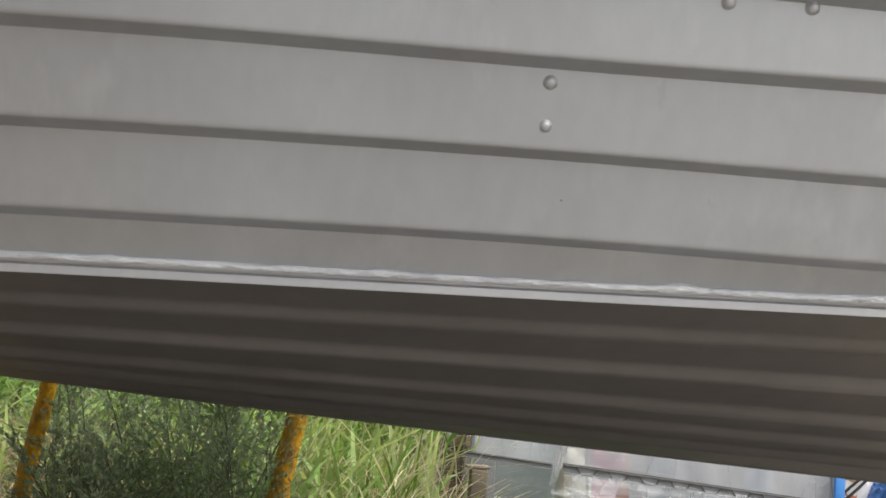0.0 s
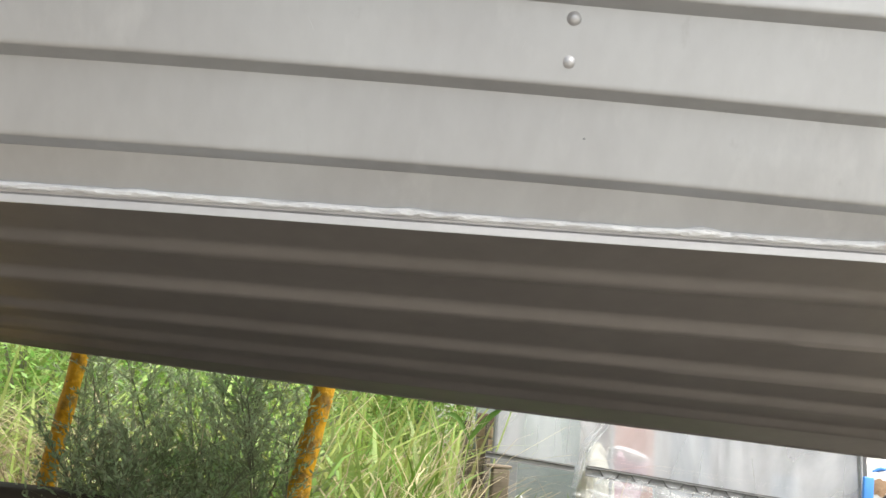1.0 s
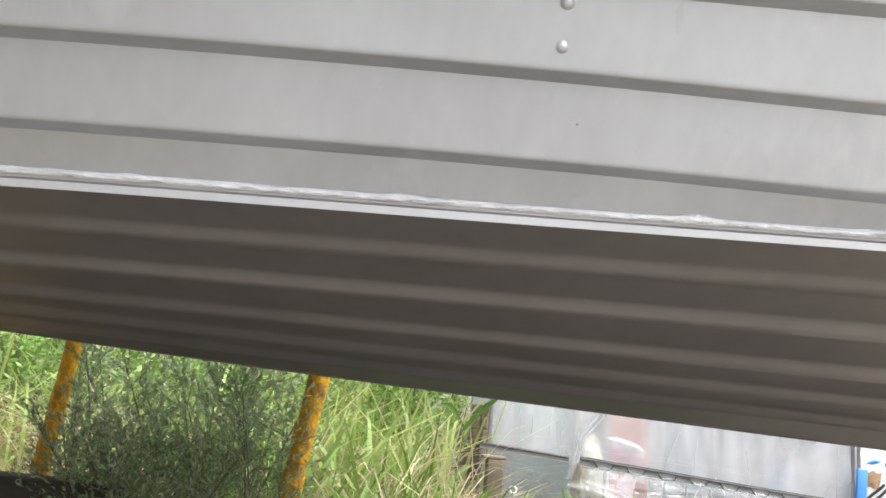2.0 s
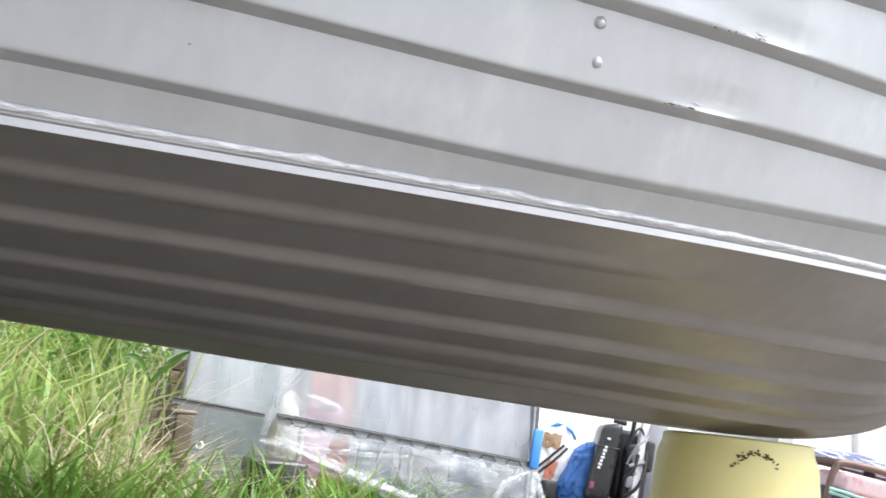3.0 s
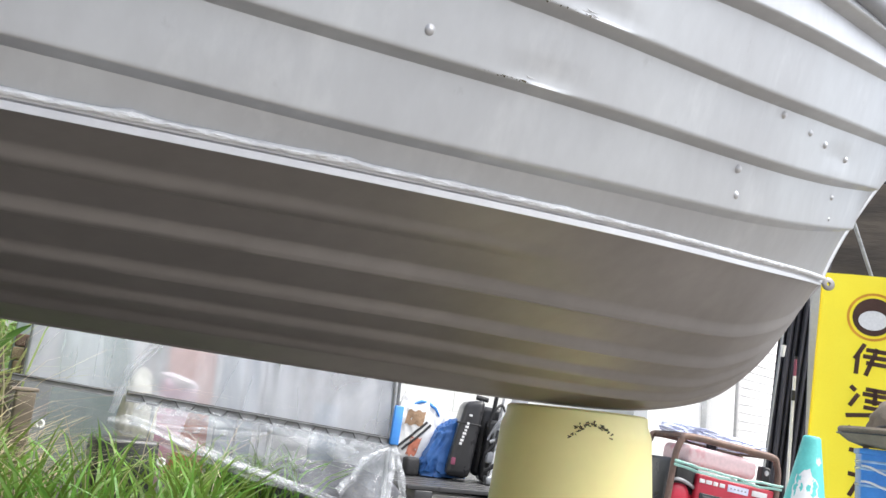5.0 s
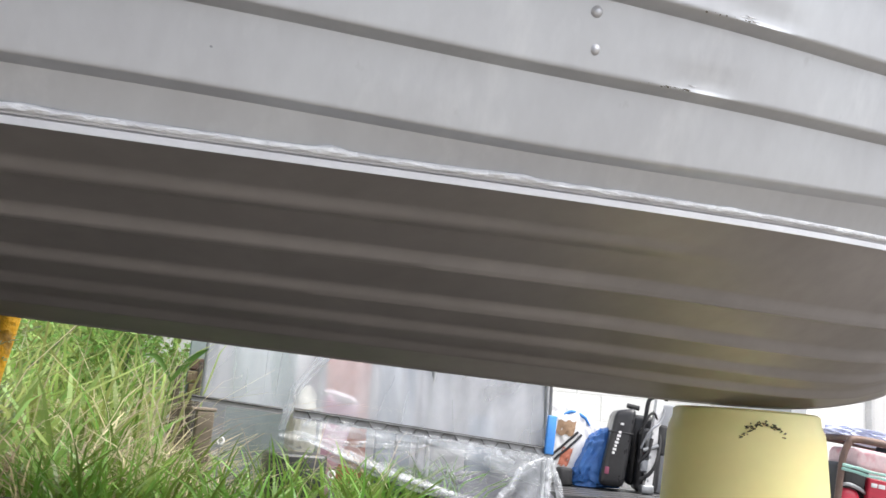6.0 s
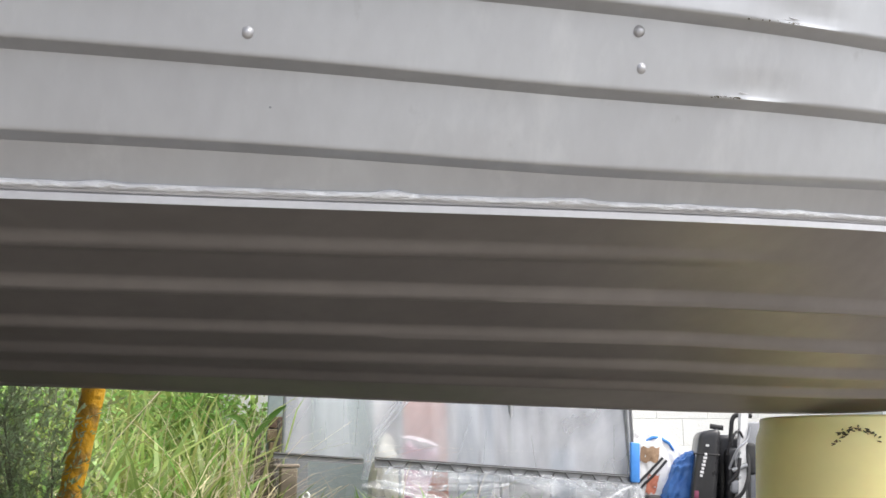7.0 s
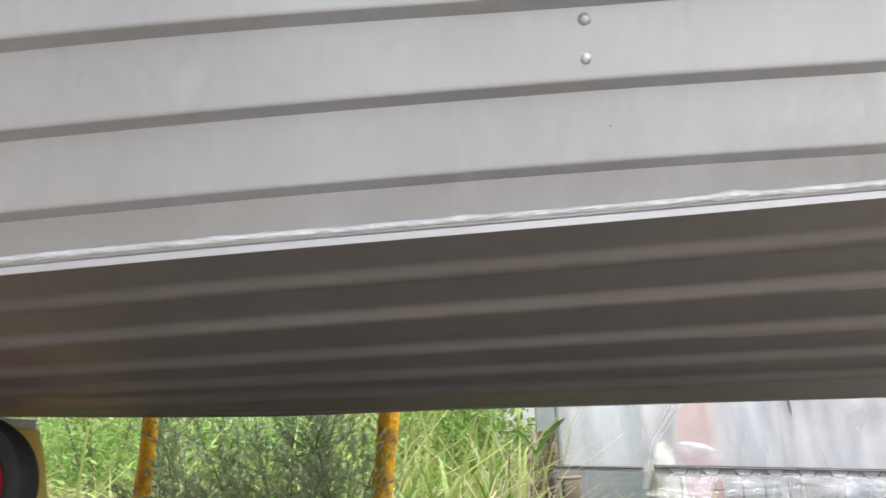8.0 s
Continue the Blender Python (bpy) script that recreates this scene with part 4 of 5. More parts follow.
# the skirt's upper edge scallops over the rail between the waves of the wire
for k in range(WAVES):
    verts, faces = [], []
    c = 0.256 + 0.735 * (k + 0.70) / WAVES
    for j in range(5):
        for i in range(11):
            f = -1 + i / 5
            p = R0.lerp(R1, c + 0.030 * f * (1 + 0.08 * j))
            lift = 0.012 * (1 - f * f) ** 0.5 * (1 - j / 4)
            verts.append(tuple(p - back * (0.0125 + 0.002 * math.sin(i * 1.3 + k) + 0.006 * j / 4) + Vector((0, 0, -0.017 + lift - 0.016 * j / 4))))
    faces = [(j * 11 + i, j * 11 + i + 1, (j + 1) * 11 + i + 1, (j + 1) * 11 + i) for j in range(4) for i in range(10)]
    sheet("scallop", verts, faces, FILM_HEM, green, "bunched film edge under the spring wire", 180)
# pale lump modelled in place of the bright highlight on the skirt
bm = bmesh.new()
bmesh.ops.create_icosphere(bm, subdivisions=4, radius=1.0)
for v in bm.verts:
    p = v.co.copy()
    k = 1 + 0.30 * noise.noise(p * 2.2) + 0.18 * (1 - 2 * abs(noise.noise(p * 4.0 + Vector((3, 1, 0)))))
    v.co = Vector((p.x * 0.045 * k, p.y * 0.012 * k, p.z * 0.022 * k)) + Vector(skirt_point(0.80, 0.26)) + Vector((0, 0.006, 0))
for f in bm.faces:
    f.smooth = True
part("film_glare", bm, FILM_HEM, green, "pale film lump that stands in for glare on the skirt", 70)
# slanting strap fold over the break in the rail, and thin bright creases in the wall
strap = [R0.lerp(R1, float(np.interp(z, [0.26, 0.39, 0.62], [0.222, 0.248, 0.395]))) for z in np.linspace(0.26, 0.62, 24)]
strap = [Vector((p.x, p.y, z)) + back * (0.10 * max(0.0, z - p.z) - 0.012) for p, z in zip(strap, np.linspace(0.26, 0.62, 24))]
for shift, thick in ((0.0, 0.006), (0.02, 0.003), (-0.016, 0.002)):
    part("fold", tube([p + along * shift * (0.4 + i / 24) for i, p in enumerate(strap)], [thick + 0.0015 * math.sin(i * 0.9) for i in range(24)], 6), FILM_HEM, green, "bright slanting fold in the film")
for u0, z0, u1, z1, r in ((0.040, 0.40, 0.090, 0.49, 0.0016), (0.130, 0.36, 0.128, 0.44, 0.0018), (0.172, 0.35, 0.176, 0.55, 0.0012), (0.205, 0.36, 0.215, 0.56, 0.0015), (0.10, 0.33, 0.095, 0.5, 0.0010),
                          (0.470, 0.31, 0.52, 0.46, 0.0012), (0.545, 0.30, 0.56, 0.42, 0.0014), (0.985, 0.24, 0.99, 0.52, 0.003), (0.93, 0.26, 0.945, 0.44, 0.0012), (0.70, 0.27, 0.69, 0.40, 0.0010)):
    line = [R0.lerp(R1, u0 + (u1 - u0) * t + 0.003 * noise.noise((t * 4, u0 * 30, 0))) for t in np.linspace(0, 1, 10)]
    line = [Vector((p.x, p.y, z0 + (z1 - z0) * i / 9)) + back * (0.006 + 0.10 * max(0.0, z0 + (z1 - z0) * i / 9 - p.z)) for i, p in enumerate(line)]
    part("crease", tube(line, [r * (0.4 + 0.6 * math.sin(math.pi * (0.1 + 0.8 * i / 9))) for i in range(10)], 5), FILM_HEM, green)
INNER_Z = ([0.27, 0.43, 0.54, 0.66, 0.785, 0.90, 0.99], [0.240, 0.250, 0.248, 0.236, 0.190, 0.100, 0.040])
rows = []
for i in range(141):
    u = 0.27 + 0.72 * i / 140
    p = R0.lerp(R1, u)
    low = float(np.interp(u, *INNER_Z)) + 0.006 * noise.noise((u * 20, 1, 1))
    rows.append([tuple(p - back * (0.004 + 0.03 * (j / 16) + 0.012 * (j / 16) * noise.noise((u * 14, j * 0.22, 6)) + 0.005 * noise.noise((u * 40, j * 0.1, 2))) - Vector((0, 0, (p.z - low) * j / 16))) for j in range(17)])
grid("inner_skirt", rows, FILM_INNER, green, "hanging inner layer of clear film", 180)
# black box added to paint the shaded hollow under the skirt
simple_box("crate", (0.17, 0.14, 0.20), (0.265, 2.90, 0.0), BLACK, "black box that stands in for the shade in the hollow under the skirt", "crate", 14, 0.012)


for u, d in ((0.33, 0.06), (0.64, 0.05), (0.99, 0.03)):
    p = R0.lerp(R1, u) + back * d
    part("hoop", tube([(p.x, p.y, 0), (p.x, p.y, 0.7), tuple(p + back * 0.06 + Vector((0, 0, 1.1))), tuple(p + back * 0.3 + Vector((0, 0, 1.6)))], 0.009, 8), GALV, green)
# back wall of the greenhouse
rows = [[tuple(R0.lerp(R1, i / 40) + back * (1.15 + 0.02 * noise.noise((i * 0.6, j * 0.4, 7))) + Vector((0, 0, 1.9 * j / 10 - 0.3))) for j in range(11)] for i in range(-2, 41)]
grid("film_back", rows, GREY_FILM, green, "dull grey-white film at the back", 180)

rows = [[tuple(R1 + along * 0.0 + back * (0.02 + 1.13 * i / 24) + along * 0.012 * noise.noise((i * 0.5, j * 0.3, 3)) + Vector((0, 0, 1.9 * j / 10 - 0.24))) for j in range(11)] for i in range(25)]
grid("film_end", rows, GREY_FILM, green, "milky clear vinyl end wall", 180)

# things inside
blades("grass", 240, lambda: tuple((R0.lerp(R1, rnd.uniform(0.40, 0.76)) + back * rnd.uniform(-0.03, 0.12)).xy), (0.16, 0.30), (0.0025, 0.0055), (0.4, 1.3), GRASS, "green grass growing inside the plastic film", "grass")


def inside(u, d, z):
    p = R0.lerp(R1, u) + back * d
    return Vector((p.x, p.y, z))


RZ = math.degrees(math.atan2(along.y, along.x))


simple_box("board", (0.20, 0.02, 0.85), inside(0.642, 0.98, 0.0), TERRACOTTA, "terracotta-coloured board leaning at the back of the greenhouse", "board", RZ, 0.004, -4)
simple_box("board", (0.13, 0.02, 0.9), inside(0.568, 0.15, 0.0), SLATE, "blue-grey upright panel inside the greenhouse", "board", RZ, 0.004)
simple_box("board", (0.10, 0.02, 0.355), inside(0.835, 0.16, 0.0), SLATE, "low faded blue panel inside the greenhouse", "board", RZ, 0.004)
simple_box("board", (0.40, 0.02, 0.8), inside(0.20, 0.55, 0.0), HAZE_BOARD, "wide grey-green board inside the greenhouse", "board", RZ, 0.004)
simple_box("board", (0.085, 0.02, 0.8), inside(0.065, 0.10, 0.0), GREY, "narrow grey panel in the corner of the greenhouse", "board", RZ, 0.004)
for u, lean in ((0.545, 0.03), (0.618, -0.005)):
    cane = thing("cane", "thin dark upright cane behind the film", "cane", None, "canes in the greenhouse")
    part("shaft", tube([inside(u, 0.07, 0.0), inside(u + lean * 0.5, 0.075, 0.4), inside(u + lean, 0.09, 0.9)], 0.0045, 6), RUBBER, cane)

# ---- stack of bricks and old timber at the greenhouse corner ----
simple_box("timber", (0.10, 0.12, 0.338), (-0.132, 3.50, 0.0), WOOD, "squat block of weathered timber in dry grass", "timber", 8, 0.018)
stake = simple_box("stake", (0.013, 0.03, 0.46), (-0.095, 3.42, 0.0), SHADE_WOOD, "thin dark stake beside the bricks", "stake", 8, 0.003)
stack = thing("brick_stack", "short stack of sandy bricks on a timber block", "bricks", pose(-0.110, 3.49, 0.339, 0, 0, 6))
bm = box((0.064, 0.10, 0.042), bevel=0.005)
bmesh.ops.recalc_face_normals(bm, faces=bm.faces)
brick_mesh = bpy.data.meshes.new("brick")
bm.to_mesh(brick_mesh)
bm.free()
brick_mesh.materials.append(BRICK)
for k in range(3):
    b = new("brick", brick_mesh)
    b.parent = stack
    b.matrix_basis = pose(rnd.uniform(-0.004, 0.004) + 0.004 * k, rnd.uniform(-0.01, 0.01), 0.022 + 0.0455 * k, 0, 0, rnd.uniform(-7, 7))
simple_box("timber", (0.020, 0.05, 0.44), (-0.168, 3.42, 0.0), WOOD, "weathered brown upright timber beside bricks", "timber", 10, 0.004)
simple_box("plank", (0.07, 0.05, 0.010), (-0.01, 2.83, 0.301), STRAW_WOOD, "pale short plank end before bricks", "plank", 12, 0.003)
simple_box("timber", (0.05, 0.05, 0.30), (-0.005, 2.83, 0.0), WOOD, "dark weathered timber upright behind dry grass", "timber", 12, 0.006)
plank = simple_box("plank", (0.5, 0.10, 0.03), (-0.42, 3.1, 0.0), WOOD, "weathered timber plank in dry grass", "plank", 12, 0.004)

# ---- corner clip, bags ----
clip = part("corner_clip", box((0.036, 0.012, 0.135), (0, 0, 0.0675), 0.004), BLUE, green, "blue plastic corner clip")
clip.matrix_basis = pose(1.145, 3.222, 0.243, 0, 3, RZ)


def crumpled(name, size, at, mat, label, category, seed, rz=0.0, amp=0.18, freq=5.0, fine=5, sharp=50, square=0.75):
    """A soft heap: rounded box pushed in and out by two scales of folds."""
    bm = bmesh.new()
    bmesh.ops.create_icosphere(bm, subdivisions=fine, radius=1.0)
    for v in bm.verts:
        p = v.co.copy()
        p = Vector([math.copysign(abs(c) ** square, c) for c in p])
        k = 1 + amp * noise.noise(p * 1.6 + Vector((seed, 0, 0))) + amp * 0.55 * (1 - 2 * abs(noise.noise(p * freq + Vector((0, seed, 0))))) + amp * 0.16 * (1 - 2 * abs(noise.noise(Vector((p.x * 2, p.y * 2, p.z * 0.7 + p.x)) * freq + Vector((seed, seed, 0)))))
        v.co = Vector((p.x * size[0] / 2 * k, p.y * size[1] / 2 * k, max(-0.97, p.z * k) * size[2] / 2 + size[2] / 2))
    for f in bm.faces:
        f.smooth = True
    ob = part(name, bm, mat, None, label, sharp)
    ob.matrix_basis = pose(*at, 0, 0, rz)
    return tagged(ob, label, category)


pallet = thing("pallet", "flat black plastic pallet on the ground", "pallet", pose(1.92, 4.85, 0, 0, 0, 3))
for k in range(-5, 9):
    part("slat", box((1.15, 0.075, 0.02), (0, -0.42 + 0.105 * k, 0.055), 0.004), BLACK, pallet)
for k in (-0.5, 0, 0.5):
    part("runner", box((0.08, 1.45, 0.044), (k, -0.265, 0.022), 0.004), BLACK, pallet)
tarp = crumpled("tarpaulin", (0.26, 0.17, 0.265), (1.715, 4.40, 0.066), BLUE_TARP, "crumpled blue tarpaulin bundle slumped to one side", "tarpaulin", 3.0, 0, 0.21, 3.6, 5, 60, 0.55)
for v in tarp.data.vertices:
    rise = max(0.0, v.co.z / 0.265)
    v.co.x = 0.12 - (0.12 - v.co.x) * (1 - 0.45 * rise)
crumpled("bag", (0.11, 0.10, 0.385), inside(0.305, 0.10, 0.0), CREAM, "pale cream plastic sack behind the film", "bag", 4.0, RZ, 0.10)
tub = simple_box("tub", (0.115, 0.11, 0.375), inside(0.346, 0.20, 0.0), ROSE, "faded pink and purple plastic tub behind the film", "tub", RZ, 0.012)
part("lid", lathe([(0.0, 0.018), (0.045, 0.015), (0.064, 0.006), (0.070, 0.0), (0.066, -0.012), (0.0, -0.012)], 28, m=pose(0, 0, 0.378)), ROSE_PALE, tub, "pale pinkish plastic lid")
tub.matrix_basis = Matrix.Translation(inside(0.346, 0.20, 0.010)) @ pose(0, 0, 0, 0, 14, RZ)
part("label_band", box((0.117, 0.112, 0.04), (0, 0, 0.335), 0.003), MAROON, tub, "maroon band")
tool_bag = crumpled("bag", (0.25, 0.15, 0.37), (1.62, 4.50, 0.066), WHITE, "white plastic bag with blue trim and brown printed panel", "bag", 8.0, 0, 0.20, 4.0, 5, 60)


def on_bag(x, z, lift=0.004):
    """The point of the bag's front at this place."""
    near = [v.co for v in tool_bag.data.vertices if v.co.y < 0]
    c = min(near, key=lambda p: (p.x - x) ** 2 + (p.z - z) ** 2)
    return Vector((x, c.y - lift, z))


def bag_patch(name, x0, x1, z0, z1, slant, mat, label):
    rows = [[tuple(on_bag(x0 + (x1 - x0) * i / 8 + slant * j / 6, z0 + (z1 - z0) * j / 6 + 0.006 * math.sin(i * 1.7))) for j in range(7)] for i in range(9)]
    return grid(name, rows, mat, tool_bag, label, 180)


part("trim", tube([on_bag(x, z) for x, z in ((-0.05, 0.335), (-0.02, 0.352), (0.02, 0.350), (0.055, 0.325), (0.08, 0.29))], [0.006, 0.009, 0.010, 0.008, 0.004], 8), BLUE, tool_bag, "blue trim")
part("trim", tube([on_bag(x, z) for x, z in ((0.105, 0.25), (0.09, 0.20), (0.075, 0.15), (0.05, 0.10))], [0.004, 0.008, 0.007, 0.004], 8), BLUE, tool_bag, "blue trim")
bag_patch("print", -0.095, -0.005, 0.235, 0.305, 0.015, CARDBOARD, "brown printed panel")
bag_patch("print", -0.075, -0.025, 0.09, 0.175, 0.02, TERRACOTTA, "rusty printed blot")
for k in range(2):
    part("stripe", tube([on_bag(-0.115 + 0.13 * t + 0.02 * k, 0.125 + 0.13 * t - 0.012 * k, 0.006) for t in np.linspace(0, 1, 12)], 0.006, 6), BLACK, tool_bag, "dark diagonal stripe")
simple_box("offcut", (0.07, 0.06, 0.085), (1.56, 4.36, 0.066), RUBBER, "small black rubber block on a pallet", "block", 10, 0.012)

# added black heap; it only darkens what shows through the skirt
crumpled("black_sheet", (0.46, 0.16, 0.15), (0.92, 3.27, 0.0), CLOTH, "black crumpled heap added to darken the ground behind clear film", "plastic sheet", 8.0, RZ, 0.25, 4.0, 4, 70)

# ---- outboard motor ----
motor = thing("outboard_motor", "black outboard motor head standing on a pallet", "outboard motor", pose(1.872, 4.33, 0.066, 0, 4, -14) @ Matrix.Diagonal((1.12, 1.05, 1.30, 1)))
bm = bmesh.new()
bmesh.ops.create_cube(bm, size=1.0, matrix=Matrix.LocRotScale((-0.085, 0, 0.155), None, (0.105, 0.26, 0.29)))
for v in bm.verts:
    if v.co.z > 0.2:
        v.co.x += 0.020 + (0.018 if v.co.x < -0.08 else 0)
        v.co.z -= 0.018 if v.co.x < -0.06 else 0
bmesh.ops.bevel(bm, geom=list(bm.edges), offset=0.024, segments=4, affect="EDGES", profile=0.5)
for f in bm.faces:
    f.smooth = True
cowl = part("cowl", bm, BLACK, motor, "glossy black engine cover")
for k in range(7):
    part("mark", box((0.011 + 0.004 * (k % 2), 0.002, 0.009), (-0.092 + 0.003 * k, -0.1315, 0.130 + 0.0125 * k), 0.001), WHITE, cowl)
part("mark", box((0.014, 0.002, 0.008), (-0.068, -0.1315, 0.236), 0.002), WHITE, cowl)
part("badge", box((0.018, 0.002, 0.026), (-0.110, -0.1315, 0.065), 0.002), MAROON, cowl, "small dull red badge")
part("cowl_seam", box((0.097, 0.264, 0.006), (-0.0655, 0, 0.205), 0.002), RUBBER, cowl)
part("midsection", box((0.10, 0.16, 0.23), (0.065, 0, 0.12), 0.02), BLACK, motor)
part("crankcase", box((0.13, 0.10, 0.26), (0.05, 0.06, 0.15), 0.02), BLACK, motor)
part("lower_unit", box((0.06, 0.10, 0.10), (0.07, -0.04, 0.05), 0.015), RUBBER, motor)
part("swivel_bracket", box((0.045, 0.20, 0.11), (0.105, -0.02, 0.20), 0.012), RUBBER, motor)
part("clamp", box((0.03, 0.04, 0.07), (0.055, -0.10, 0.185), 0.01), GALV, motor)
part("clamp_screw", tube([(0.03, -0.13, 0.155), (0.09, -0.13, 0.178)], 0.008, 8), GALV, motor)
part("carburettor", box((0.035, 0.05, 0.045), (0.045, -0.10, 0.10), 0.008), GREY, motor)
part("shift_lever", tube(smooth_path([(0.02, -0.11, 0.11), (0.05, -0.13, 0.15), (0.06, -0.13, 0.20)], 12), 0.008, 8), BLACK, motor)
part("steering_arm", box((0.035, 0.03, 0.10), (0.075, -0.09, 0.255), 0.008), BLACK, motor)
part("starter_handle", tube([(-0.052, -0.07, 0.306), (0.002, -0.07, 0.302)], 0.009, 8, tube([(-0.025, -0.07, 0.26), (-0.025, -0.07, 0.304)], 0.008, 8)), RUBBER, motor)
part("carry_handle", tube(smooth_path([(0.035, -0.05, 0.24), (0.038, -0.05, 0.32), (0.06, -0.05, 0.352), (0.12, -0.05, 0.352)], 16), 0.009, 8), RUBBER, motor)
part("hose", tube(smooth_path([(0.03, -0.12, 0.05), (0.08, -0.14, 0.10), (0.095, -0.12, 0.2), (0.075, -0.08, 0.28)], 16), 0.007, 8), RUBBER, motor)
part("cable", tube(smooth_path([(0.02, -0.12, 0.16), (0.05, -0.15, 0.23), (0.085, -0.13, 0.26), (0.10, -0.12, 0.31)], 16), 0.005, 8), GREY, motor)
part("cable", tube(smooth_path([(0.01, -0.125, 0.21), (0.03, -0.15, 0.27), (0.06, -0.13, 0.29), (0.085, -0.10, 0.24)], 16), 0.005, 8), RUBBER, motor)
for k in range(5):
    part("bolt", lathe([(0.0, 0.006), (0.006, 0.005), (0.007, 0.0)], 8, m=pose(0.06 + 0.018 * (k % 2), -0.122, 0.05 + 0.042 * k, 90, 0, 0)), GALV, motor)
bar = thing("bar", "white painted metal bar leaning beside the motor", "bar")
part("pole", tube([(1.912, 4.2, 0.066), (1.968, 4.2, 0.56)], 0.024, 4), WHITE, bar)
part("foot", box((0.06, 0.05, 0.04), (1.912, 4.2, 0.086), 0.006), GALV, bar)

simple_box("panel", (0.11, 0.03, 0.42), (2.045, 4.28, 0.066), GREY, "grey upright panel standing behind a white bar", "panel", -10, 0.008)

# ---- generator ----
gen = thing("generator", "red generator in a rusty brown tube frame under plastic", "generator", pose(2.635, 3.56, 0.024, 0, 7.0, -6) @ Matrix.Diagonal((0.83, 0.9, 0.97, 1)))
for y in (-0.16, 0.16):
    loop = smooth_path([(-0.29, y, 0.0), (-0.29, y, 0.18), (-0.285, y, 0.29), (-0.268, y, 0.335), (-0.225, y, 0.357), (0, y, 0.36), (0.225, y, 0.357), (0.268, y, 0.335), (0.285, y, 0.29), (0.29, y, 0.18), (0.29, y, 0.0)], 60)
    part("frame_tube", tube(loop, 0.016, 10), BROWN_TUBE, gen)
for x in (-0.25, 0.25):
    part("cross_tube", tube([(x, -0.16, 0.358), (x, 0.16, 0.358)], 0.012, 10), BROWN_TUBE, gen)
    part("foot_tube", tube([(x, -0.16, 0.0), (x, 0.16, 0.0)], 0.012, 10), BROWN_TUBE, gen)
bm = box((0.40, 0.27, 0.090), (-0.01, 0, 0.283), 0.03, segs=5)
part("fuel_tank", bm, PINK, gen, "faded red fuel tank under dusty film")
part("tank_cap", lathe([(0.0, 0.022), (0.026, 0.02), (0.03, 0.0)], 20, m=pose(-0.02, -0.02, 0.333)), BLACK, gen)
panel = part("control_panel", box((0.43, 0.04, 0.215), (0.065, -0.145, 0.108), 0.01), RED, gen, "red control panel")
part("control_plate", box((0.40, 0.006, 0.115), (0.07, -0.167, 0.080), 0.003), BLACK, panel, "black control plate")
part("switch_plate", box((0.07, 0.006, 0.075), (-0.085, -0.172, 0.090), 0.004), BLACK, panel)
part("dial", lathe([(0.0, 0.014), (0.014, 0.012), (0.019, 0.0)], 24, m=pose(-0.085, -0.175, 0.088, 90, 0, 0)), INK_ORANGE, panel, "orange red dial")
part("label_plate", box((0.085, 0.006, 0.07), (0.0, -0.172, 0.090), 0.003), WHITE, panel, "pale label plate with unreadable print")
for k in range(4):
    part("print_bar", box((0.055 - 0.008 * (k % 2), 0.002, 0.004), (-0.003, -0.1755, 0.110 - 0.013 * k), 0.0005), GREY, panel)
for x in (0.085, 0.165, 0.235):
    part("outlet", box((0.062, 0.010, 0.065), (x, -0.173, 0.088), 0.006), GREY, panel)
    for dx in (-0.011, 0.011):
        part("slot", box((0.004, 0.004, 0.016), (x + dx, -0.1775, 0.09), 0.0008), BLACK, panel)
for k, w in enumerate((0.03, 0.034, 0.026, 0.03)):
    part("lettering_bar", box((w, 0.003, 0.017), (-0.125 + 0.037 * k, -0.1665, 0.187), 0.002), WHITE, panel, "white unreadable lettering")
part("label_strip", box((0.115, 0.003, 0.030), (0.075, -0.1665, 0.184), 0.002), WRAP_TINT, panel, "pale lilac label strip with unreadable print")
part("label_strip", box((0.085, 0.003, 0.024), (0.195, -0.1665, 0.186), 0.002), WHITE, panel)
for k in range(5):
    part("print_bar", box((0.009, 0.002, 0.006), (0.035 + 0.02 * k, -0.1685, 0.184), 0.0005), GREY, panel)
part("breather", box((0.05, 0.05, 0.085), (0.245, -0.10, 0.268), 0.008), BLACK, gen)
part("breather_cap", lathe([(0.0, 0.008), (0.010, 0.007), (0.012, 0.0)], 12, m=pose(0.245, -0.125, 0.285, 90, 0, 0)), WHITE, gen)
part("engine", box((0.17, 0.24, 0.25), (-0.205, 0, 0.13), 0.02), BLACK, gen)
part("air_filter", box((0.11, 0.05, 0.09), (-0.215, -0.13, 0.20), 0.014), RUBBER, gen)
part("engine_shroud", box((0.15, 0.03, 0.10), (-0.205, -0.115, 0.07), 0.012), RED, gen)
part("exhaust_pipe", tube(smooth_path([(-0.28, -0.12, 0.14), (-0.26, -0.15, 0.17), (-0.2, -0.155, 0.165), (-0.15, -0.14, 0.15)], 14), 0.008, 8), GALV, gen)
part("recoil_cover", lathe([(0.0, 0.03), (0.03, 0.03), (0.055, 0.02), (0.065, 0.0)], 28, m=pose(-0.225, -0.125, 0.10, 90, 0, 0)), RED, gen)
for k in range(6):
    part("cooling_fin", box((0.10, 0.008, 0.006), (-0.215, -0.128, 0.18 + 0.012 * k), 0.002), GALV, gen)
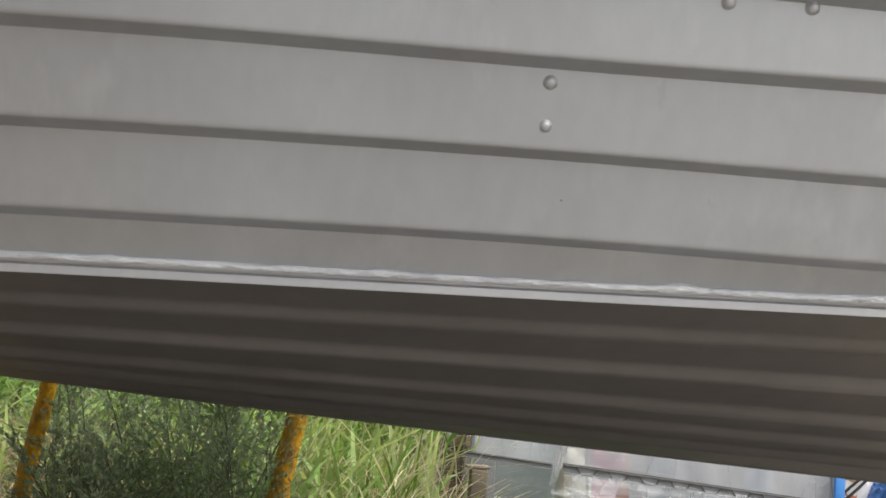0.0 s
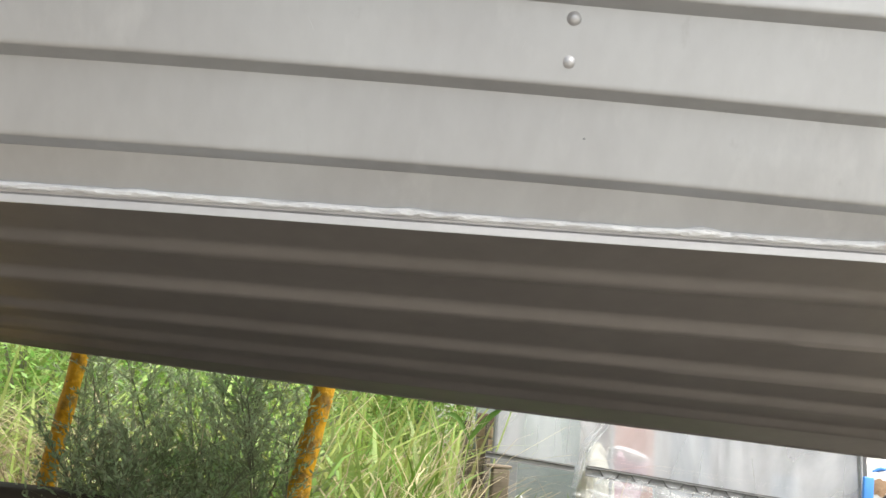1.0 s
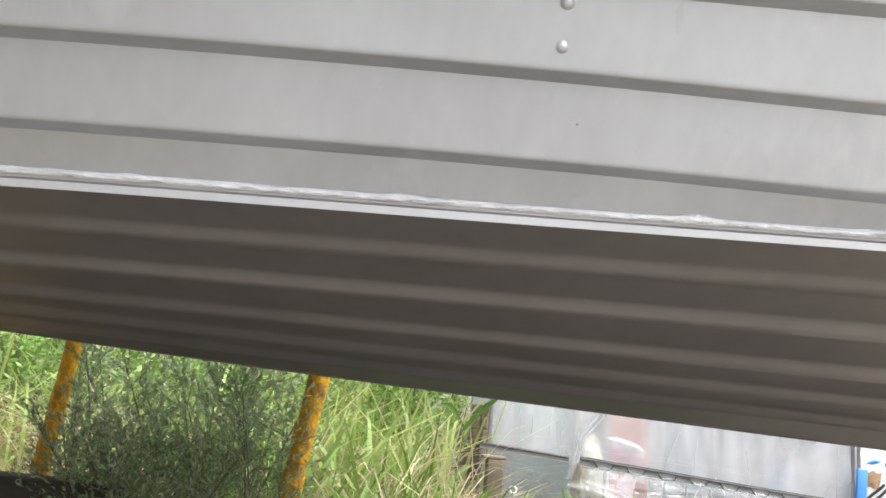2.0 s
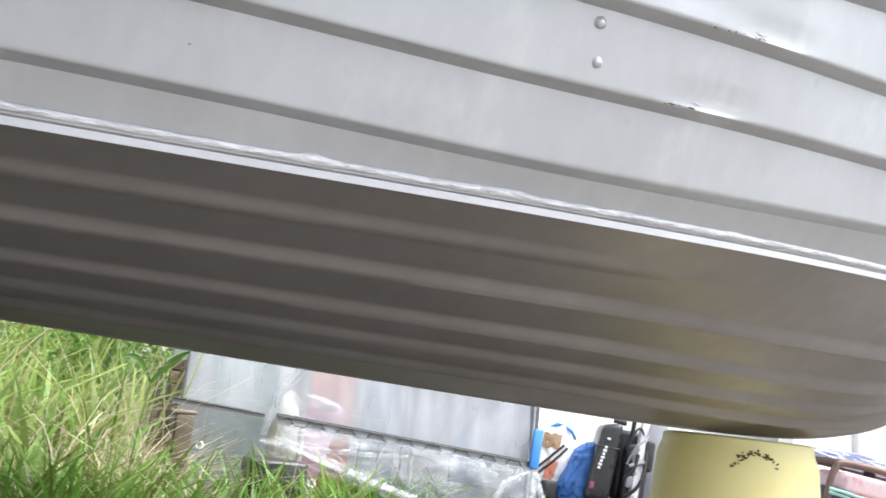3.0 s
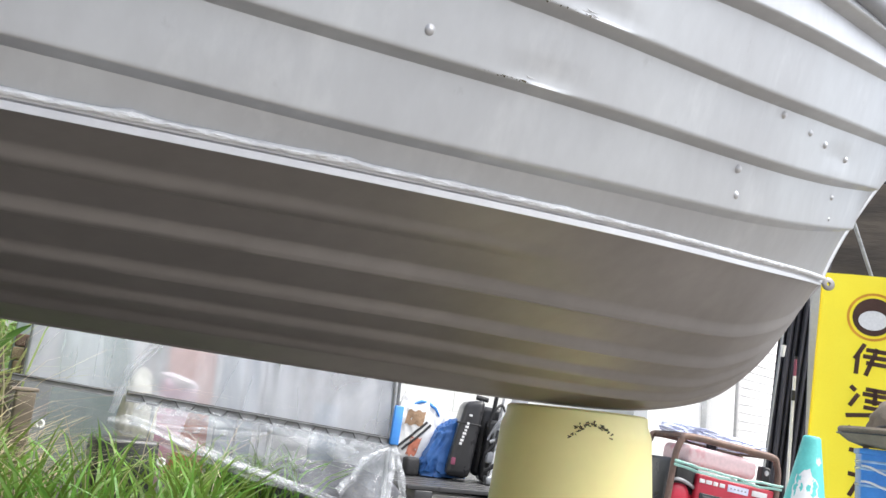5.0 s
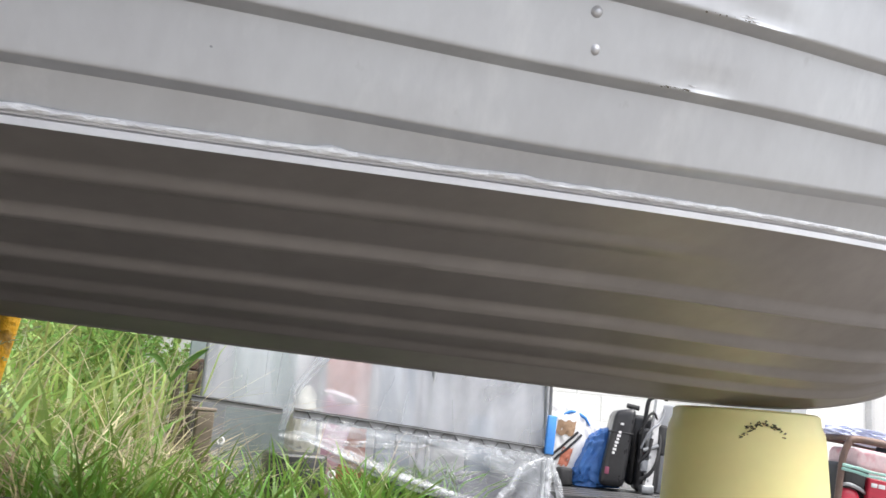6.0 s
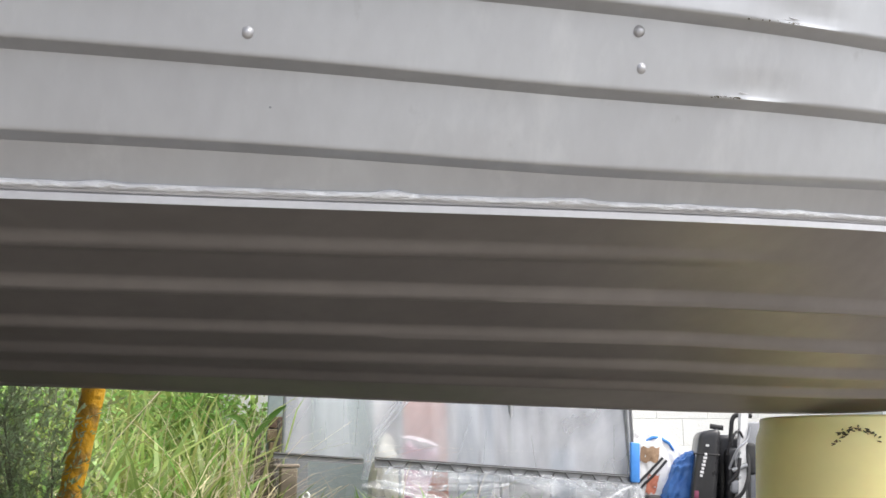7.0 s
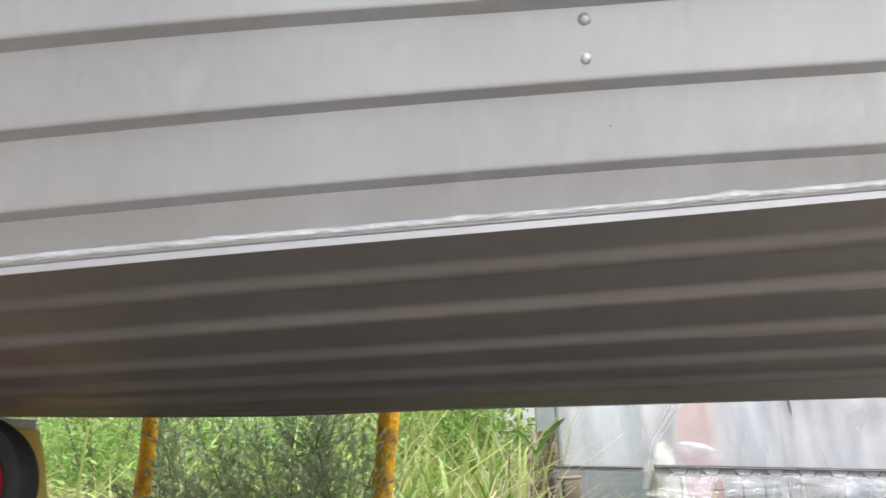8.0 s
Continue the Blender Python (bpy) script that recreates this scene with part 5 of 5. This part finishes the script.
for dz, dy in ((0.0, 0.0), (0.016, 0.004)):
    band = [(-0.30 + 0.6 * i / 40, -0.186 - dy + 0.006 * noise.noise((i * 0.3, dz * 90, 0)), 0.228 + dz + 0.006 * noise.noise((i * 0.17, 3, dz * 50)) - 0.012 * math.sin(math.pi * i / 40)) for i in range(41)]
    part("strap", tube(band, [0.006 + 0.002 * noise.noise((i * 0.4, 1, 0)) for i in range(41)], 6), CLEAR, gen, "pale green plastic strap")
crumpled("plastic_sheet", (0.42, 0.24, 0.060), (2.70, 3.56, 0.35), WRAP, "crumpled lilac white plastic lying on the generator", "plastic sheet", 5.0, -6, 0.22, 3.6, 5, 70).matrix_basis = pose(2.68, 3.58, 0.362, 0, 8.5, -6)

# ---- white buildings behind ----
block_wall = thing("wall_block", "pale concrete block wall", "wall", pose(0.6, 6.9, 0), kind="structure")
bm = box((0.3965, 0.108, 0.1965), bevel=0.002)
bmesh.ops.recalc_face_normals(bm, faces=bm.faces)
block_mesh = bpy.data.meshes.new("block")
bm.to_mesh(block_mesh)
bm.free()
block_mesh.materials.append(BLOCK)
part("mortar", box((3.6, 0.10, 1.6), (1.8, 0, 0.8), 0), BLOCK, block_wall)
for j in range(8):
    for i in range(9):
        b = new("block", block_mesh)
        b.parent = block_wall
        b.matrix_basis = pose(0.2 + 0.4 * i - (0.2 if j % 2 else 0), -0.002, 0.1 + 0.2 * j)
house = thing("wall_house", "white house wall with horizontal siding and a plain door", "wall", pose(5.3, 7.05, 0, 0, 0, 30), kind="structure")
part("wall", box((8.0, 0.12, 3.2), (2.5, 0.06, 1.6), 0.0), WHITE_WALL, house)
for k in range(40):
    bm = box((3.0, 0.006, 0.0765), (1.64, -0.0045, 0.04 + 0.077 * k), 0.0)
    for v in bm.verts:
        if v.co.y < -0.005:
            v.co.y += 0.004 if v.co.z > 0.04 + 0.077 * k else -0.009
    part("siding_board", bm, WHITE_WALL, house)
door = part("door", box((0.52, 0.03, 2.05), (-0.25, -0.018, 1.03), 0.006), WHITE_WALL, house)
for x in (-0.55, 0.055):
    part("door_frame", box((0.06, 0.05, 2.12), (x, -0.026, 1.06), 0.004), WHITE, house)

# ---- black cloths, poles, banner ----
curtain = []
for i in range(61):
    u = i / 60
    row = []
    for j in range(13):
        z = 2.1 * j / 12
        w = 0.25 + 0.08 * (z / 2.1)
        px = (u - 0.5) * w + 0.085 * (z - 0.9)
        py = 0.03 * math.sin(u * 40 + 0.6 * math.sin(z * 2)) + 0.02 * math.sin(u * 17)
        row.append((px, py, 0.02 + z))
    curtain.append(row)
cloth = grid("black_cover", curtain, CLOTH, None, "", 180)
cloth.matrix_basis = pose(4.875, 5.72, 0, 0, 0, -40)
cloth.modifiers.new("thick", "SOLIDIFY").thickness = 0.006
tagged(cloth, "black pleated cloth cover hanging to the ground", "cover")
rod = thing("pole", "thin white pole with a red section, leaning", "pole")
part("shaft", tube([(4.500, 5.3, 0.0), (4.532, 5.3, 0.90)], 0.011, 8), WHITE, rod)
part("red_section", tube([(4.532, 5.3, 0.895), (4.537, 5.3, 1.02)], 0.010, 8), MAROON, rod)
part("joint", tube([(4.5265, 5.3, 0.73), (4.5285, 5.3, 0.80)], 0.015, 8), BLACK, rod)
part("tip", tube([(4.537, 5.3, 1.018), (4.538, 5.3, 1.035)], 0.012, 8), BLACK, rod)
dark_pole = thing("pole", "thin dark pole leaning against the cloth", "pole")
part("shaft", tube([(4.36, 5.4, 0.0), (4.62, 5.5, 1.55)], 0.009, 8), GREY, dark_pole)
part("toggle", tube([(4.535, 5.44, 1.04), (4.545, 5.44, 1.12)], [0.014, 0.018], 10), WHITE, dark_pole, "white plastic toggle")
board = simple_box("door_panel", (0.10, 0.05, 2.0), (4.62, 5.2, 0.0), PANEL, "narrow light grey door panel behind the banner", "panel", -40)
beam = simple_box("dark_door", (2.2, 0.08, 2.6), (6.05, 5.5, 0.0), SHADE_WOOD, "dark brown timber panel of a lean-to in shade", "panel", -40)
roof = part("awning", box((2.2, 0.5, 0.06), (0, 0, 0), 0.01), BLACK, None, "dark awning roof of a lean-to")
roof.matrix_basis = pose(6.25, 5.75, 2.66, 8, 0, -40)
tagged(roof, category="awning")
for k in (-1.0, 1.0):
    q = part("awning_leg", tube([(k, 0.2, -2.68), (k, 0.2, 0)], 0.02, 8), BLACK, roof)

brace = thing("brace", "pale grey slanting metal brace of the lean-to", "brace")
part("tube", tube([(4.80, 5.2, 2.29), (5.84, 5.2, 0.0)], 0.013, 8), GALV, brace)
banner = thing("banner", "bright yellow cloth banner with brown brush lettering and a round emblem", "banner", pose(4.215, 4.8, 0, 0, 3, -41))
rows = [[(0.6 * i / 16, 0.005 * math.sin(i * 0.7 + j * 0.25), 0.12 + 1.41 * j / 30) for j in range(31)] for i in range(17)]
grid("cloth", rows, YELLOW, banner, "yellow cloth", 180)
part("rod", tube([(-0.006, 0, 0.0), (-0.006, 0, 1.535)], 0.007, 8), YELLOW, banner, "pole in a yellow cloth sleeve")
part("base", lathe([(0.0, 0.05), (0.05, 0.05), (0.14, 0.03), (0.15, 0.0), (0.0, 0.0)], 24, m=pose(-0.012, 0, 0)), GREY, banner)


def on_banner(bm):
    for v in bm.verts:
        v.co.y -= 0.0085
    return bm


ringm = pose(0.30, 0, 1.27, 90, 0, 0)
part("emblem_ring", on_banner(lathe([(0.135, 0), (0.15, 0), (0.15, 0.002), (0.135, 0.002), (0.135, 0)], 48, m=ringm)), INK_ORANGE, banner, "orange ring")
part("emblem_disc", on_banner(lathe([(0.0, 0.002), (0.118, 0.002), (0.118, 0.0), (0.0, 0.0)], 40, m=ringm)), INK, banner, "plain dark disc")
part("emblem_mark", on_banner(lathe([(0.0, 0.005), (0.072, 0.005), (0.072, 0.0025), (0.0, 0.0025)], 40, m=pose(0.30, 0, 1.248, 90, 0, 0) @ Matrix.Diagonal((1.15, 0.85, 1, 1)))), WHITE, banner, "plain white oval")
CELLS = (((-0.06, 0.05, 0.11, 62), (-0.07, -0.03, 0.12, 88), (0.04, 0.06, 0.13, -4), (0.03, 0.02, 0.14, -3), (0.04, -0.02, 0.12, -4), (0.01, -0.01, 0.18, 72)),
         ((-0.08, 0.07, 0.04, -40), (-0.07, 0.0, 0.09, 60), (-0.01, -0.085, 0.20, 8), (0.05, 0.07, 0.12, -3), (0.05, 0.04, 0.15, -3), (0.05, 0.0, 0.12, -3), (0.05, -0.04, 0.13, -3), (0.045, 0.03, 0.10, 90)),
         ((-0.02, 0.05, 0.16, -25), (0.03, -0.01, 0.12, 55), (0.0, -0.06, 0.15, -8)),
         ((0.0, 0.05, 0.14, -6), (-0.03, -0.02, 0.12, 65), (0.05, -0.03, 0.10, -55)))
for k, cell in enumerate(CELLS):
    for x, z, w, turn in cell:
        part("lettering_bar", on_banner(box((w, 0.003, 0.026), (0, 0, 0), 0.001, pose(0.30 + x, 0, 1.0 - 0.25 * k + z, 0, -turn, 0))), INK, banner)

# ---- cone, crate and bag by the banner ----
cone = thing("traffic_cone", "teal plastic traffic cone with ragged white patches", "cone", pose(3.532, 4.0, 0) @ Matrix(((1, 0, 0.215, 0), (0, 1, 0, 0), (0, 0, 1, 0), (0, 0, 0, 1))))


def cone_radius(z):
    return 0.044 + 0.074 * (0.44 - z) / 0.41


part("body", lathe([(0.0, 0.462), (0.036, 0.460), (0.044, 0.452), (0.046, 0.44), (cone_radius(0.03), 0.03), (0.20, 0.028), (0.205, 0.0), (0.0, 0.0)], 40), TEAL, cone)
for th, z0, dt, dz, seed in ((-2.35, 0.20, 0.75, 0.085, 1), (-1.75, 0.10, 0.75, 0.07, 2), (-1.45, 0.37, 0.36, 0.05, 3), (-2.5, 0.41, 0.4, 0.02, 4)):
    verts, faces = [], []
    for ring in (0.0, 0.5, 1.0):
        for k in range(28):
            a = 2 * math.pi * k / 28
            r = ring * (1 + 0.45 * noise.noise((math.cos(a) * 2, math.sin(a) * 2, seed * 3.1)))
            z = max(0.035, z0 + dz * r * math.sin(a))
            t = th + dt * r * math.cos(a)
            rad = cone_radius(z) + 0.0015
            verts.append((rad * math.cos(t), rad * math.sin(t), z))
    for ring in (0, 1):
        for k in range(28):
            faces.append((ring * 28 + k, ring * 28 + (k + 1) % 28, (ring + 1) * 28 + (k + 1) % 28, (ring + 1) * 28 + k))
    sheet("patch", verts, faces, WHITE, cone, "ragged white patch")
crate = thing("crate", "blue plastic crate tied with clear string", "crate", pose(4.16, 3.98, 0, 0, 0, -38))
part("body", box((0.44, 0.32, 0.44), (0, 0, 0.22), 0.012), BLUE, crate)
part("rim", box((0.46, 0.34, 0.03), (0, 0, 0.425), 0.008), BLUE, crate)
for z in (0.372, 0.335, 0.25):
    part("string", box((0.447, 0.327, 0.014), (0, 0, z), 0.003), CLEAR_BLUE, crate, "pale plastic band")
for z0, z1 in ((0.35, 0.24), (0.27, 0.19)):
    part("string", tube([(-0.22 + 0.44 * i / 20, -0.165, z0 + (z1 - z0) * i / 20 + 0.006 * math.sin(i * 0.9)) for i in range(21)], 0.006, 6), WHITE, crate, "white plastic string")
bag = thing("canvas_bag", "brown canvas bag with a wide brim lying on a crate", "bag", pose(4.11, 3.98, 0.442, 0, 0, -38))
part("brim", lathe([(0.0, 0.0), (0.16, 0.006), (0.235, 0.030), (0.272, 0.058), (0.286, 0.072), (0.290, 0.094), (0.280, 0.106), (0.262, 0.104), (0.2, 0.085), (0.0, 0.06)], 44), KHAKI, bag, "stiff curled brim")
part("brim_cord", tube([(0.292 * math.cos(a), 0.292 * math.sin(a), 0.070) for a in np.linspace(0, 2 * math.pi, 49)], 0.004, 6), BLACK, bag)
rows = []
for j in range(15):
    v = j / 14
    bulge = (0.20 - 0.05 * v) * math.sqrt(max(0.0, 1 - max(0.0, v - 0.55) ** 2 / 0.21))
    rows.append([((bulge * (1 + 0.14 * noise.noise((2 * math.cos(a), 2 * math.sin(a), 5 * v)))) * math.cos(a) + 0.05,
                  (bulge * (1 + 0.14 * noise.noise((3 * math.cos(a), 2 * math.sin(a), 5 * v + 9)))) * math.sin(a) * 0.8,
                  0.07 + 0.21 * v + 0.012 * noise.noise((3 * math.cos(a), 3 * math.sin(a), v * 3))) for a in np.linspace(0, 2 * math.pi, 36, endpoint=False)])
grid("pack", rows, KHAKI, bag, "slumped canvas body", 180, True)
part("strap", tube(smooth_path([(-0.14, -0.1, 0.05), (-0.12, -0.12, 0.1), (-0.05, -0.13, 0.12), (0.05, -0.135, 0.1)], 16), 0.008, 8), BLACK, bag)

# thin stakes with white rings in the grass
for x, y, z in ((0.06, 2.66, 0.228), (0.365, 2.6, 0.165)):
    marker = thing("marker_stake", "thin stake with a small white ring, in grass", "stake", pose(x, y, 0), "ringed stakes")
    part("rod", tube([(0, 0, 0), (0, 0, z - 0.016)], 0.002, 6), GALV, marker)
    part("ring", tube([(0.009 * math.cos(a), 0.004 * math.sin(a * 0.5), z + 0.009 * math.sin(a)) for a in np.linspace(-1.4, 4.4, 22)], 0.0030, 8), WHITE, marker, "white plastic ring")
